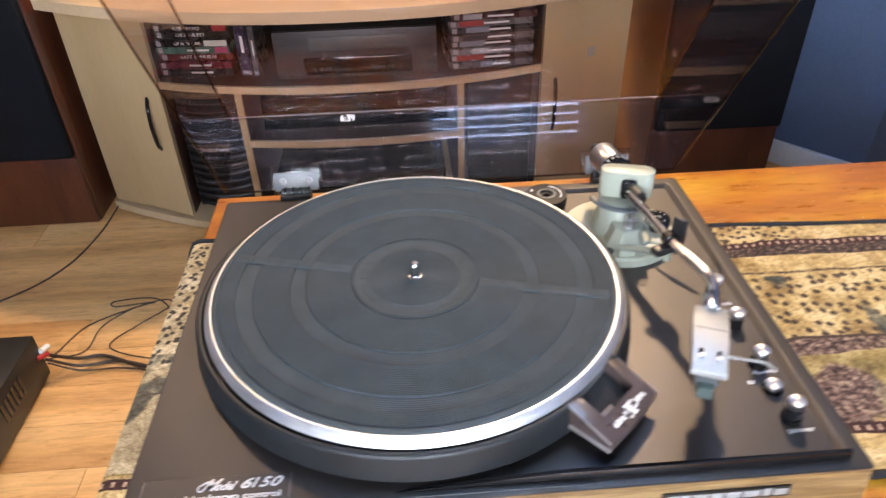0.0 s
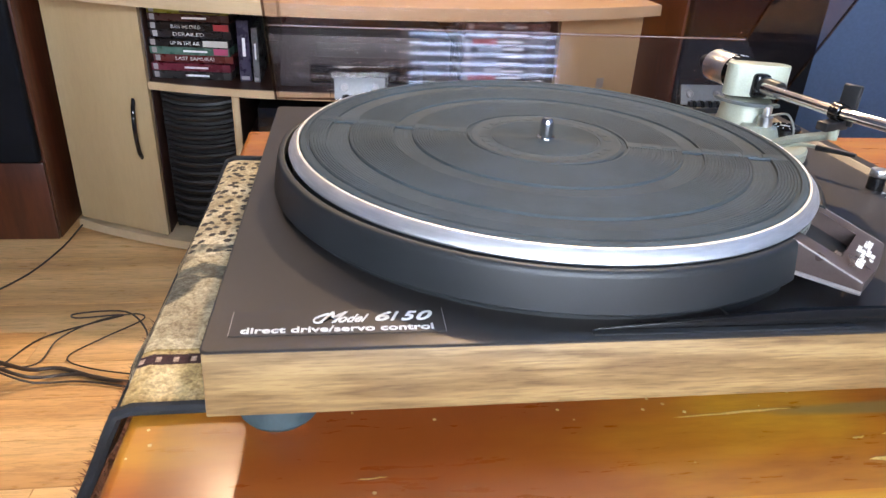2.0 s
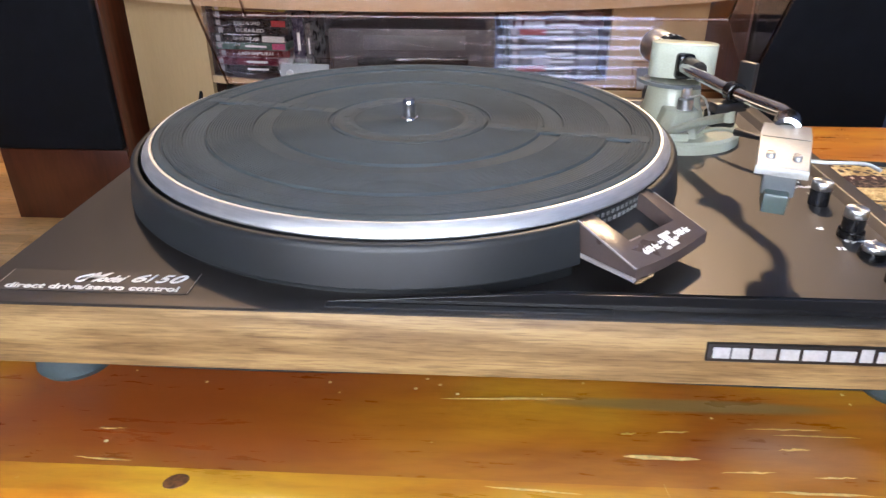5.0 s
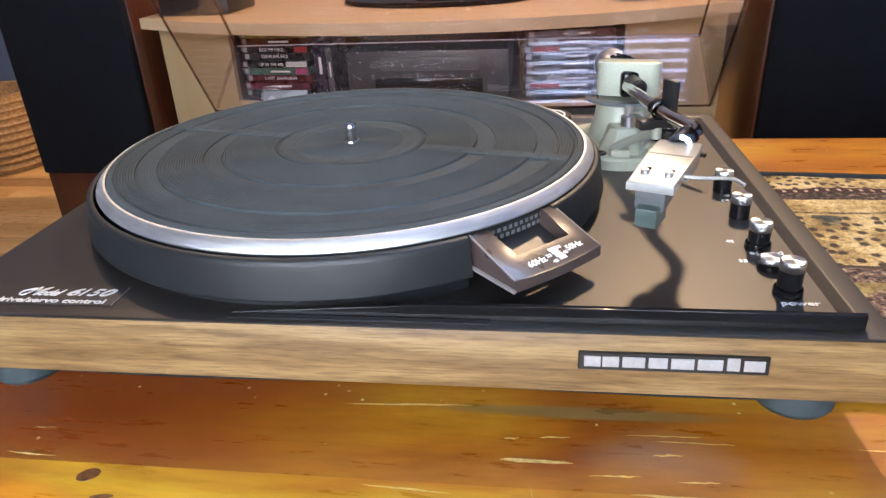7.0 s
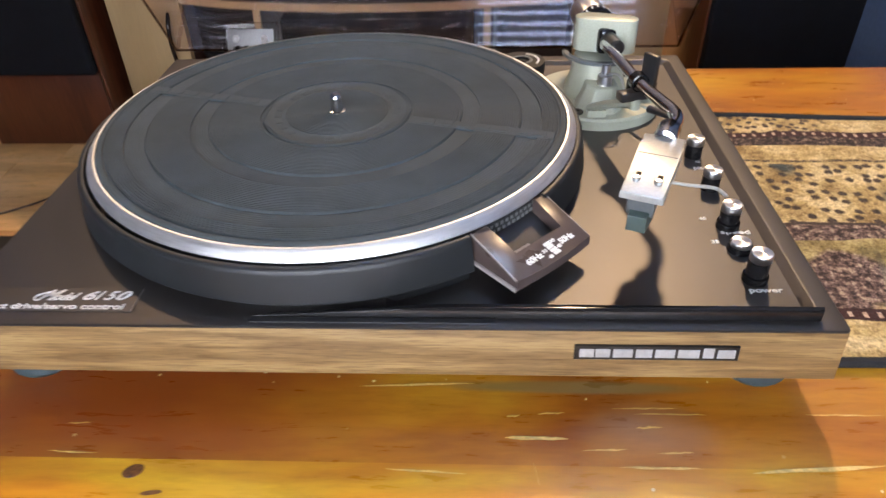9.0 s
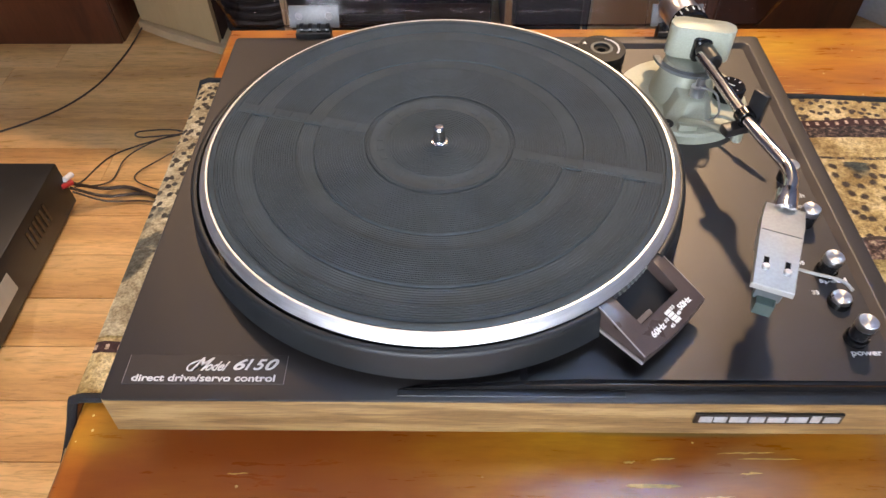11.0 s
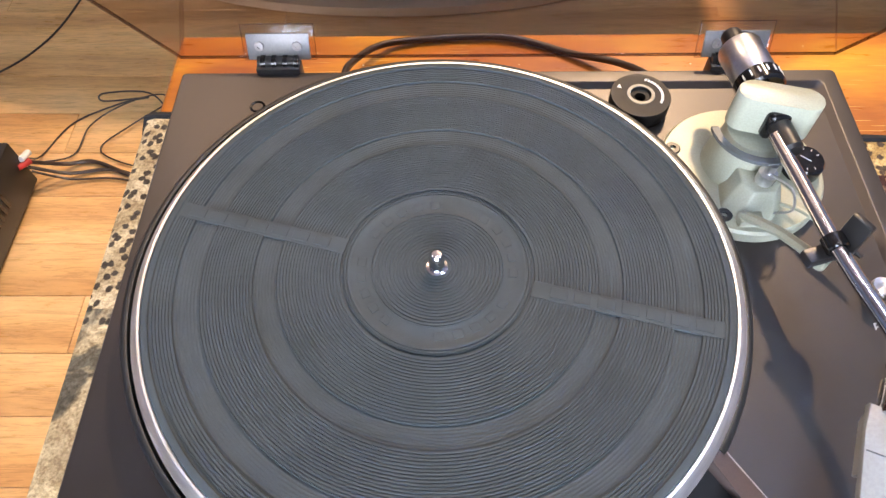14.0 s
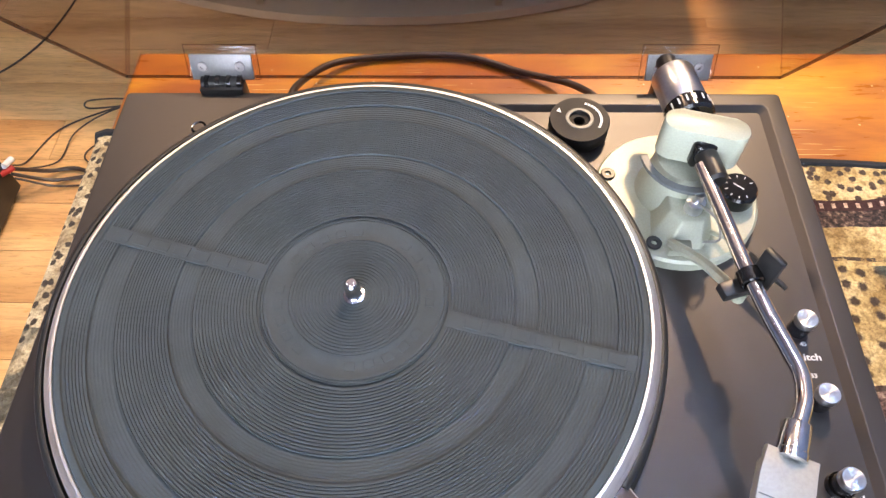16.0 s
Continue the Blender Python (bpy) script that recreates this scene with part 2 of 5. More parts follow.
def table_pine(name, tint, red=0.0):
    """Orange-stained, varnished pine with pale scratches and knots along the boards."""
    m, t, p = nodes_of(name)
    info = t.nodes.new("ShaderNodeObjectInfo")
    v = tex_coord(t, (1, 6, 6))
    big = noise_of(t, tex_coord(t, (3, 9, 4)), 2.2, 3, 0.5, 0.5)
    grain = noise_of(t, v, 30, 5, 0.65, 0.3)
    c = ramp(t, big, [(0.32, (0.30, 0.085, 0.012)), (0.5, (0.47, 0.175, 0.016)), (0.68, (0.60, 0.31, 0.026))])
    c = blend(t, c, ramp(t, grain, [(0.3, (0.6, 0.5, 0.42)), (0.6, (1, 1, 1))]), 0.5, "MULTIPLY")
    c = blend(t, c, ramp(t, info.outputs["Random"], [(0, (0.82, 0.7, 0.6)), (1, (1.15, 1.1, 1.0))]), 0.8, "MULTIPLY")
    c = blend(t, c, tint, 1.0, "MULTIPLY")
    sep = t.nodes.new("ShaderNodeSeparateXYZ")
    t.links.new(tex_coord(t), sep.inputs[0])
    wander = noise_of(t, tex_coord(t, (1, 2, 1)), 9, 3, 0.6)

    def stain_or_shade(x0, y0, rx, ry, ragged, lo=0.75, hi=1.25):
        """Serves stains and painted shade: a patch of uneven outline round a place on the board."""
        dx, dy = arith(t, "MULTIPLY_ADD", sep.outputs[0], 1 / rx, -(x0 - 0.35) / rx), arith(t, "MULTIPLY_ADD", sep.outputs[1], 1 / ry, -y0 / ry)
        d = arith(t, "SQRT", arith(t, "ADD", arith(t, "MULTIPLY", dx, dx), arith(t, "MULTIPLY", dy, dy)))
        return ramp(t, arith(t, "ADD", arith(t, "MULTIPLY", d, 0.5), arith(t, "MULTIPLY_ADD", wander, ragged, -0.5 * ragged)), [(lo * 0.5, (1, 1, 1)), (hi * 0.5, (0, 0, 0))])

    if red:
        # red-brown patch: varnish wear together with the plinth's shade, painted in
        c = blend(t, c, (0.27, 0.058, 0.010), arith(t, "MULTIPLY", stain_or_shade(-0.095, -0.165, 0.115, 0.075, 0.7, 0.4, 1.3), red))
        c = blend(t, c, (0.24, 0.17, 0.06), arith(t, "MULTIPLY", stain_or_shade(0.140, -0.1615, 0.058, 0.0042, 0.5), 0.75))
        c = blend(t, c, (0.42, 0.34, 0.29), arith(t, "MULTIPLY", stain_or_shade(0.166, -0.187, 0.026, 0.012, 1.2, 0.2, 1.5), 0.32))
    scr = noise_of(t, tex_coord(t, (1.0, 26, 1)), 22, 2, 0.4, 0.12)
    scr = arith(t, "MULTIPLY", ramp(t, scr, [(0.66, (0, 0, 0)), (0.675, (1, 1, 1))]), ramp(t, noise_of(t, tex_coord(t), 7, 2), [(0.58, (0, 0, 0)), (0.66, (1, 1, 1))]))
    c = blend(t, c, (0.66, 0.42, 0.13), scr)
    fleck = t.nodes.new("ShaderNodeTexVoronoi")
    fleck.inputs["Scale"].default_value = 110
    t.links.new(tex_coord(t), fleck.inputs["Vector"])
    fl = arith(t, "MULTIPLY", arith(t, "LESS_THAN", fleck.outputs["Distance"], 0.1), ramp(t, noise_of(t, tex_coord(t), 24, 2), [(0.54, (0, 0, 0)), (0.6, (1, 1, 1))]))
    c = blend(t, c, (0.75, 0.6, 0.33), fl)
    t.links.new(c, p.inputs["Base Color"])
    t.links.new(arith(t, "MULTIPLY_ADD", grain, 0.2, 0.2), p.inputs["Roughness"])
    p.inputs["Coat Weight"].default_value, p.inputs["Coat Roughness"].default_value = 0.35, 0.18
    bump_of(t, p, arith(t, "ADD", grain, arith(t, "MULTIPLY", scr, -1.5)), 0.12, 0.0008)
    return m


M = {}
M["walnut"] = wood("walnut_veneer", (0.15, 0.078, 0.030), (0.31, 0.195, 0.080), (0.42, 0.28, 0.125), 0.42, 3.0, (1, 14, 14), 2.6, pores=0.42, streaks=0.3)
M["deck"] = surface("satin_black_deck", (0.019, 0.0168, 0.0162), 0.41, 0.0, 0.08, 18, 0.10, 1500, 0.04, 0.0, 0.7)
M["deck"].node_tree.nodes["Principled BSDF"].inputs["Specular Tint"].default_value = (1.0, 0.95, 0.94, 1)
M["shroud"] = surface("black_platter_side", (0.015, 0.017, 0.019), 0.45, 0.0, 0.1, 25, 0.05, 1200, 0.05)
M["rubber"] = surface("black_rubber_mat", (0.063, 0.077, 0.085), 0.62, 0.0, 0.12, 40, 0.12, 1800, 0.05, 0, 0.09)
M["black"] = surface("black_plastic", (0.016, 0.016, 0.017), 0.38, 0, 0.15, 50, 0.1, 900)
M["dull_black"] = surface("dull_black_plastic", (0.016, 0.0155, 0.0155), 0.5, 0, 0.15, 50, 0.15, 900, 0.05, 0, 0.22)
M["gloss_black"] = surface("glossy_black_plastic", (0.010, 0.010, 0.011), 0.12, 0, 0.1, 50, 0.0)
M["viewer"] = surface("brown_black_plastic", (0.078, 0.056, 0.051), 0.3, 0, 0.1, 40, 0.05, 900, 0.08, 0.3)
M["rim"] = brushed("brushed_aluminium_rim", (0.93, 0.93, 0.93), 0.46, (1, 1, 14), 0.1)
M["steel"] = surface("polished_steel", (0.80, 0.82, 0.86), 0.30, 1.0, 0.05, 60, 0.02)
M["chrome"] = surface("chromed_tube", (0.74, 0.75, 0.78), 0.13, 1.0, 0.05, 60, 0.0)
M["plate_steel"] = surface("matt_steel_plate", (0.21, 0.205, 0.205), 0.48, 0.6, 0.05, 60, 0.05)
M["knob_top"] = surface("turned_aluminium", (0.85, 0.85, 0.86), 0.30, 1.0, 0.05, 90, 0.05)
turned_round = M["knob_top"].node_tree.nodes.new("ShaderNodeTangent")
turned_round.direction_type, turned_round.axis = "RADIAL", "Z"
M["knob_top"].node_tree.links.new(turned_round.outputs[0], M["knob_top"].node_tree.nodes["Principled BSDF"].inputs["Tangent"])
M["knob_top"].node_tree.nodes["Principled BSDF"].inputs["Anisotropic"].default_value = 0.8
M["ivory"] = surface("pale_green_grey_enamel", (0.40, 0.425, 0.335), 0.40, 0.1, 0.05, 30, 0.05, 900)
M["silver"] = surface("silver_headshell", (0.37, 0.38, 0.365), 0.38, 0.3, 0.05, 60, 0.05)
M["grey_plastic"] = surface("grey_plastic", (0.10, 0.115, 0.12), 0.4, 0, 0.1, 60, 0.05)
M["foot"] = surface("dark_grey_green_rubber", (0.035, 0.055, 0.06), 0.65, 0, 0.15, 60, 0.2)
M["edge_grey"] = surface("pale_grey_edge", (0.30, 0.27, 0.26), 0.4)
M["dot"] = surface("pale_strobe_mark", (0.17, 0.175, 0.175), 0.5)
M["teal"] = surface("translucent_teal_plastic", (0.055, 0.085, 0.080), 0.3, 0, 0.1, 60, 0)
M["print"] = plain("white_print", (0.8, 0.8, 0.78), 0.5)
M["grey_print"] = plain("grey_print", (0.60, 0.60, 0.59), 0.5)
M["badge_silver"] = surface("dull_silver_inlay", (0.44, 0.44, 0.44), 0.45, 0.2, 0.1, 200)
M["badge"] = plain("black_badge", (0.012, 0.012, 0.012), 0.3)
M["lid"] = acrylic("smoked_acrylic", (0.90, 0.835, 0.815), 0.008)
M["lid_seat"] = acrylic("clear_acrylic", (0.96, 0.94, 0.93), 0.05)
M["lid_edge"] = acrylic("smoked_acrylic_edge", (0.55, 0.48, 0.46), 0.08)
M["lid_seat_edge"] = acrylic("clear_acrylic_edge", (0.72, 0.66, 0.65), 0.1)
# opaque pale grey puts the fold's bright line into the colour
M["lid_fold_glint"] = surface("pale_fold_glint", (0.34, 0.33, 0.35), 0.2)
M["cable"] = surface("dark_brown_cable", (0.042, 0.026, 0.018), 0.45, 0, 0.15, 60, 0.1)
M["pine"] = table_pine("orange_varnished_pine", (1.0, 1.0, 1.0), 0.95)
M["pine_front"] = table_pine("golden_varnished_pine", (1.12, 1.22, 0.95))
M["knot"] = surface("dark_pine_knot", (0.16, 0.058, 0.018), 0.35, 0, 0.7, 240, 0.2, 700)
M["scratch"] = surface("bare_scratched_pine", (0.78, 0.52, 0.17), 0.5, 0, 0.25, 300, 0.0)
M["cloth"] = runner_cloth()
M["binding"] = surface("black_cloth_binding", (0.018, 0.018, 0.02), 0.95, 0, 0.3, 80, 0.6, 700)
M["floor"] = wood("oak_strip_floor", (0.50, 0.235, 0.070), (0.79, 0.445, 0.165), (0.91, 0.575, 0.250), 0.30, 1.0, (1, 5, 5), 0.42, 0.25, 0.08, 0.4, streaks=0.35)
M["subfloor"] = surface("floor_joints", (0.36, 0.18, 0.07), 0.7)
M["shag"] = surface("brown_shag_pile", (0.24, 0.105, 0.052), 0.95, 0, 0.5, 60, 0.3, 400)
M["maple"] = wood("pale_maple_laminate", (0.46, 0.325, 0.165), (0.52, 0.380, 0.20), (0.55, 0.415, 0.225), 0.45, 1.0, (6, 6, 1.2), 0.5, fibre_mix=0.15)
M["maple_top"] = wood("pale_maple_top", (0.55, 0.40, 0.23), (0.63, 0.465, 0.275), (0.67, 0.505, 0.31), 0.35, 1.0, (1.2, 6, 6), 0.6, 0.2, fibre_mix=0.2)
# red-brown inside boards, darkened further to carry the cabinet's inner shade
M["shaded_inside"] = surface("shaded_red_brown_board", (0.045, 0.017, 0.011), 0.5, 0, 0.2, 12, 0.1)
M["speaker_wood"] = wood("red_mahogany_veneer", (0.042, 0.010, 0.005), (0.072, 0.018, 0.008), (0.095, 0.026, 0.011), 0.35, 1.2, (7, 7, 1), 2.0, 0.15)
M["grille"] = surface("black_grille_cloth", (0.007, 0.008, 0.011), 0.9, 0, 0.2, 30, 0.6, 900, 0.08, 0, 0.15)
M["wall"] = surface("blue_wall_paint", (0.085, 0.125, 0.215), 0.8, 0, 0.05, 5, 0.25, 160)
M["white_paint"] = surface("white_paint", (0.72, 0.73, 0.74), 0.5, 0, 0.04, 8, 0.1, 200)
M["ceiling"] = surface("blue_ceiling_paint", (0.20, 0.23, 0.31), 0.9, 0, 0.03, 5, 0.3, 120)
M["slat"], slat_tree, slat_face = nodes_of("translucent_blind_slat")
slat_face.inputs["Base Color"].default_value, slat_face.inputs["Roughness"].default_value = (0.75, 0.77, 0.80, 1), 0.6
glow_through, slat_mix = slat_tree.nodes.new("ShaderNodeBsdfTranslucent"), slat_tree.nodes.new("ShaderNodeMixShader")
glow_through.inputs[0].default_value, slat_mix.inputs[0].default_value = (0.42, 0.50, 0.72, 1), 0.5
slat_tree.links.new(slat_face.outputs[0], slat_mix.inputs[1])
slat_tree.links.new(glow_through.outputs[0], slat_mix.inputs[2])
slat_tree.links.new(slat_mix.outputs[0], slat_tree.nodes["Material Output"].inputs[0])
M["tower"] = surface("black_ribbed_plastic", (0.014, 0.013, 0.013), 0.42, 0, 0.15, 50, 0.1)
M["vcr"] = surface("grey_silver_fascia", (0.065, 0.065, 0.07), 0.4, 0.2, 0.1, 40, 0.05)
M["amp"] = surface("black_painted_metal", (0.014, 0.013, 0.013), 0.42, 0, 0.15, 40, 0.15)
M["red"] = surface("red_plug", (0.45, 0.03, 0.03), 0.4)
M["digits"] = plain("white_display_digits", (0.85, 0.92, 1.0), 0.5, 0, 2.5)
M["wicker"] = surface("tan_wicker", (0.36, 0.20, 0.08), 0.7, 0, 0.4, 90, 0.6, 300)


# ---- shapes ----
def thing(name, place, label, category, group="", kind=""):
    ob = new(name)
    ob.matrix_world = Matrix.Translation(place)
    return tagged(ob, label, category, group, kind)


def finish(name, bm, material, parent=None, label="", smooth=True, angle=35):
    bmesh.ops.recalc_face_normals(bm, faces=bm.faces)
    me = bpy.data.meshes.new(name)
    bm.to_mesh(me)
    bm.free()
    if material:
        me.materials.append(material)
    if smooth:
        me.shade_smooth()
        me.set_sharp_from_angle(angle=radians(angle))
    ob = new(name, me)
    if parent:
        ob.parent = parent
    return tagged(ob, label)


def part(name, bm, material, parent, label="", **more):
    return finish(name, bm, material, parent, label, **more)


def box(x0, x1, y0, y1, z0, z1, bevel=0.0, seg=2, bm=None):
    own = bm is None
    bm = bm or bmesh.new()
    vs = bmesh.ops.create_cube(bm, size=1)["verts"]
    for v in vs:
        v.co = Vector(((x0 + x1) / 2 + v.co.x * (x1 - x0), (y0 + y1) / 2 + v.co.y * (y1 - y0), (z0 + z1) / 2 + v.co.z * (z1 - z0)))
    if bevel:
        es = {e for v in vs for e in v.link_edges}
        bmesh.ops.bevel(bm, geom=list(es), offset=bevel, segments=seg, profile=0.5, affect="EDGES")
    return bm


def lathe(profile, seg=64, close=False, bm=None, centre=(0, 0)):
    """Turns (radius, height) pairs round the z axis."""
    bm = bm or bmesh.new()
    rings = []
    for r, z in profile:
        if r < 1e-6:
            rings.append([bm.verts.new((centre[0], centre[1], z))])
        else:
            rings.append([bm.verts.new((centre[0] + r * math.cos(2 * math.pi * k / seg), centre[1] + r * math.sin(2 * math.pi * k / seg), z)) for k in range(seg)])
    pairs = list(zip(rings, rings[1:])) + ([(rings[-1], rings[0])] if close else [])
    for a, b in pairs:
        for k in range(seg):
            j = (k + 1) % seg
            if len(a) == 1 and len(b) > 1:
                bm.faces.new((a[0], b[k], b[j]))
            elif len(b) == 1 and len(a) > 1:
                bm.faces.new((a[k], a[j], b[0]))
            elif len(a) > 1:
                bm.faces.new((a[k], a[j], b[j], b[k]))
    return bm


def prism(poly, z0, z1, bevel=0.0, bm=None, seg=2):
    bm = bm or bmesh.new()
    lo = [bm.verts.new((x, y, z0)) for x, y in poly]
    hi = [bm.verts.new((x, y, z1)) for x, y in poly]
    n = len(poly)
    bm.faces.new(lo[::-1]), bm.faces.new(hi)
    top = []
    for k in range(n):
        bm.faces.new((lo[k], lo[(k + 1) % n], hi[(k + 1) % n], hi[k]))
    if bevel:
        es = [e for e in bm.edges if all(v in hi for v in e.verts)]
        bmesh.ops.bevel(bm, geom=es, offset=bevel, segments=seg, profile=0.5, affect="EDGES")
    return bm


def smooth_path(points, steps=6):
    """A Catmull-Rom line through the points."""
    ps = [Vector(p) for p in points]
    ps = [2 * ps[0] - ps[1], *ps, 2 * ps[-1] - ps[-2]]
    out = []
    for a, b, c, d in zip(ps, ps[1:], ps[2:], ps[3:]):
        for k in range(steps):
            s = k / steps
            out.append(0.5 * (2 * b + (c - a) * s + (2 * a - 5 * b + 4 * c - d) * s * s + (3 * b - a - 3 * c + d) * s**3))
    return out + [ps[-2]]


def tube(points, radius, sides=10, steps=6, bm=None):
    bm = bm or bmesh.new()
    path = smooth_path(points, steps) if steps else [Vector(p) for p in points]
    rings, up = [], Vector((0.13, 0.21, 1)).normalized()
    for k, p in enumerate(path):
        ahead = (path[min(k + 1, len(path) - 1)] - path[max(k - 1, 0)]).normalized()
        side = ahead.cross(up)
        side = side.normalized() if side.length > 1e-4 else Vector((1, 0, 0))
        top = side.cross(ahead).normalized()
        r = radius(k / (len(path) - 1)) if callable(radius) else radius
        rings.append([bm.verts.new(p + r * (math.cos(2 * math.pi * j / sides) * side + math.sin(2 * math.pi * j / sides) * top)) for j in range(sides)])
    for a, b in zip(rings, rings[1:]):
        for j in range(sides):
            bm.faces.new((a[j], a[(j + 1) % sides], b[(j + 1) % sides], b[j]))
    bm.faces.new(rings[0]), bm.faces.new(rings[-1][::-1])
    return bm


def turned(bm, m):
    bmesh.ops.transform(bm, matrix=m, verts=bm.verts)
    return bm


def lettering(name, text, size, m, material, parent, label="", shear=0.0, width=None, thick=0.00015, bold=0.0):
    """Raised writing with the built-in font; m places its lower left corner, width stretches it to fit."""
    cu = bpy.data.curves.new(name, "FONT")
    cu.body, cu.size, cu.extrude, cu.shear, cu.offset = text, size, thick, shear, bold
    tmp = bpy.data.objects.new(name, cu)
    scene.collection.objects.link(tmp)
    me = bpy.data.meshes.new_from_object(tmp.evaluated_get(bpy.context.evaluated_depsgraph_get()))
    bpy.data.objects.remove(tmp)
    xs = [v.co.x for v in me.vertices]
    k = width / (max(xs) - min(xs)) if width and xs else 1.0
    me.transform(m @ Matrix.Diagonal((k, 1, 1, 1)) @ Matrix.Translation((-min(xs), 0, 0)))
    me.materials.clear()
    me.materials.append(material)
    ob = new(name, me)
    ob.parent = parent
    return tagged(ob, label)


# ---- setting: floor, walls, ceiling, window ----
def wall(name, x0, x1, y0, y1, z0=0.0, z1=2.4, material="wall"):
    return tagged(finish(name, box(x0, x1, y0, y1, z0, z1), M[material], smooth=False), kind="structure")


floor = tagged(finish("floor", box(-2.5, 1.06, -1.2, 2.6, -0.06, -0.005), M["subfloor"], smooth=False), "honey-coloured oak strip floor", "floor", kind="structure")
cb = box(-2.6, SX0, -1.3, 2.7, 2.4, 2.5)
for x0, x1, y0, y1 in ((SX1, 1.2, -1.3, 2.7), (SX0, SX1, -1.3, SY0), (SX0, SX1, SY1, 2.7)):
    box(x0, x1, y0, y1, 2.4, 2.5, bm=cb)
tagged(finish("ceiling", cb, M["ceiling"], smooth=False), "blue painted ceiling", "ceiling", kind="structure")
wall("wall_north", -2.6, 1.16, 2.6, 2.7)
wall("wall_west", -2.6, -2.5, -1.2, 2.6)
wall("wall_east", 1.06, 1.16, -1.2, 2.6)
diag = box(-0.25, 0.25, 0.0, 0.1, 0, 2.4)
turned(diag, Matrix.Translation((0.925, 1.09, 0)) @ Matrix.Rotation(radians(-49.5), 4, "Z") @ Matrix.Diagonal((1.25, 1, 1, 1)))
tagged(finish("wall_diagonal", diag, M["wall"], smooth=False), "blue painted wall", "wall", kind="structure")
skirt = box(-0.25, 0.25, -0.014, 0.0, 0, 0.06, 0.004)
turned(skirt, Matrix.Translation((0.925, 1.09, 0)) @ Matrix.Rotation(radians(-49.5), 4, "Z") @ Matrix.Diagonal((0.86, 1, 1, 1)))
tagged(finish("baseboard", skirt, M["white_paint"]), "white painted baseboard", "baseboard", kind="structure")
# the unseen south wall stands round an added fill window with slatted blinds
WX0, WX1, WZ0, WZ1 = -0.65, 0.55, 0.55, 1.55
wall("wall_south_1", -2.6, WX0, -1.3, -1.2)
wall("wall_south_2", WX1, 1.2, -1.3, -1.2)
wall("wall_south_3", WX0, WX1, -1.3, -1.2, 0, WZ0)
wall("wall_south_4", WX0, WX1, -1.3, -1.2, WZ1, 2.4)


# ---- turntable ----
PX0, PX1, PY0, PY1 = -0.177, 0.265, -0.1745, 0.1735  # plinth outline
TT = thing("turntable", (0, 0, DECK), "record player with walnut plinth, black deck and open smoked lid", "turntable")
FEETZ, WOODZ = -0.052, -0.0295
w = 0.0085
LEAN = Matrix.Translation((0, PY0, WOODZ)) @ Matrix.Rotation(radians(-6.6), 4, "X") @ Matrix.Translation((0, -PY0, -WOODZ))  # the front board leans back
part("front_board", box(PX0, PX1, PY0, PY0 + w, WOODZ, -0.0012, 0.0006), M["walnut"], TT, "walnut veneered front board").matrix_local = LEAN
part("back_board", box(PX0, PX1, PY1 - w, PY1, WOODZ, -0.0014, 0.0012), M["walnut"], TT, "walnut veneered board")
for name, x in (("side_board", PX0), ("side_board", PX1 - w)):
    b = box(-(PY1 - PY0) / 2 + w, (PY1 - PY0) / 2 - w, -w / 2, w / 2, WOODZ, -0.0014, 0.001)
    ob = part(name, b, M["walnut"], TT, "walnut veneered board")
    ob.matrix_local = Matrix.Translation((x + w / 2, (PY0 + PY1) / 2, 0)) @ Matrix.Rotation(radians(90), 4, "Z")
part("bottom_board", box(PX0 + w, PX1 - w, PY0 + w, PY1 - w, WOODZ + 0.001, WOODZ + 0.005), M["black"], TT)


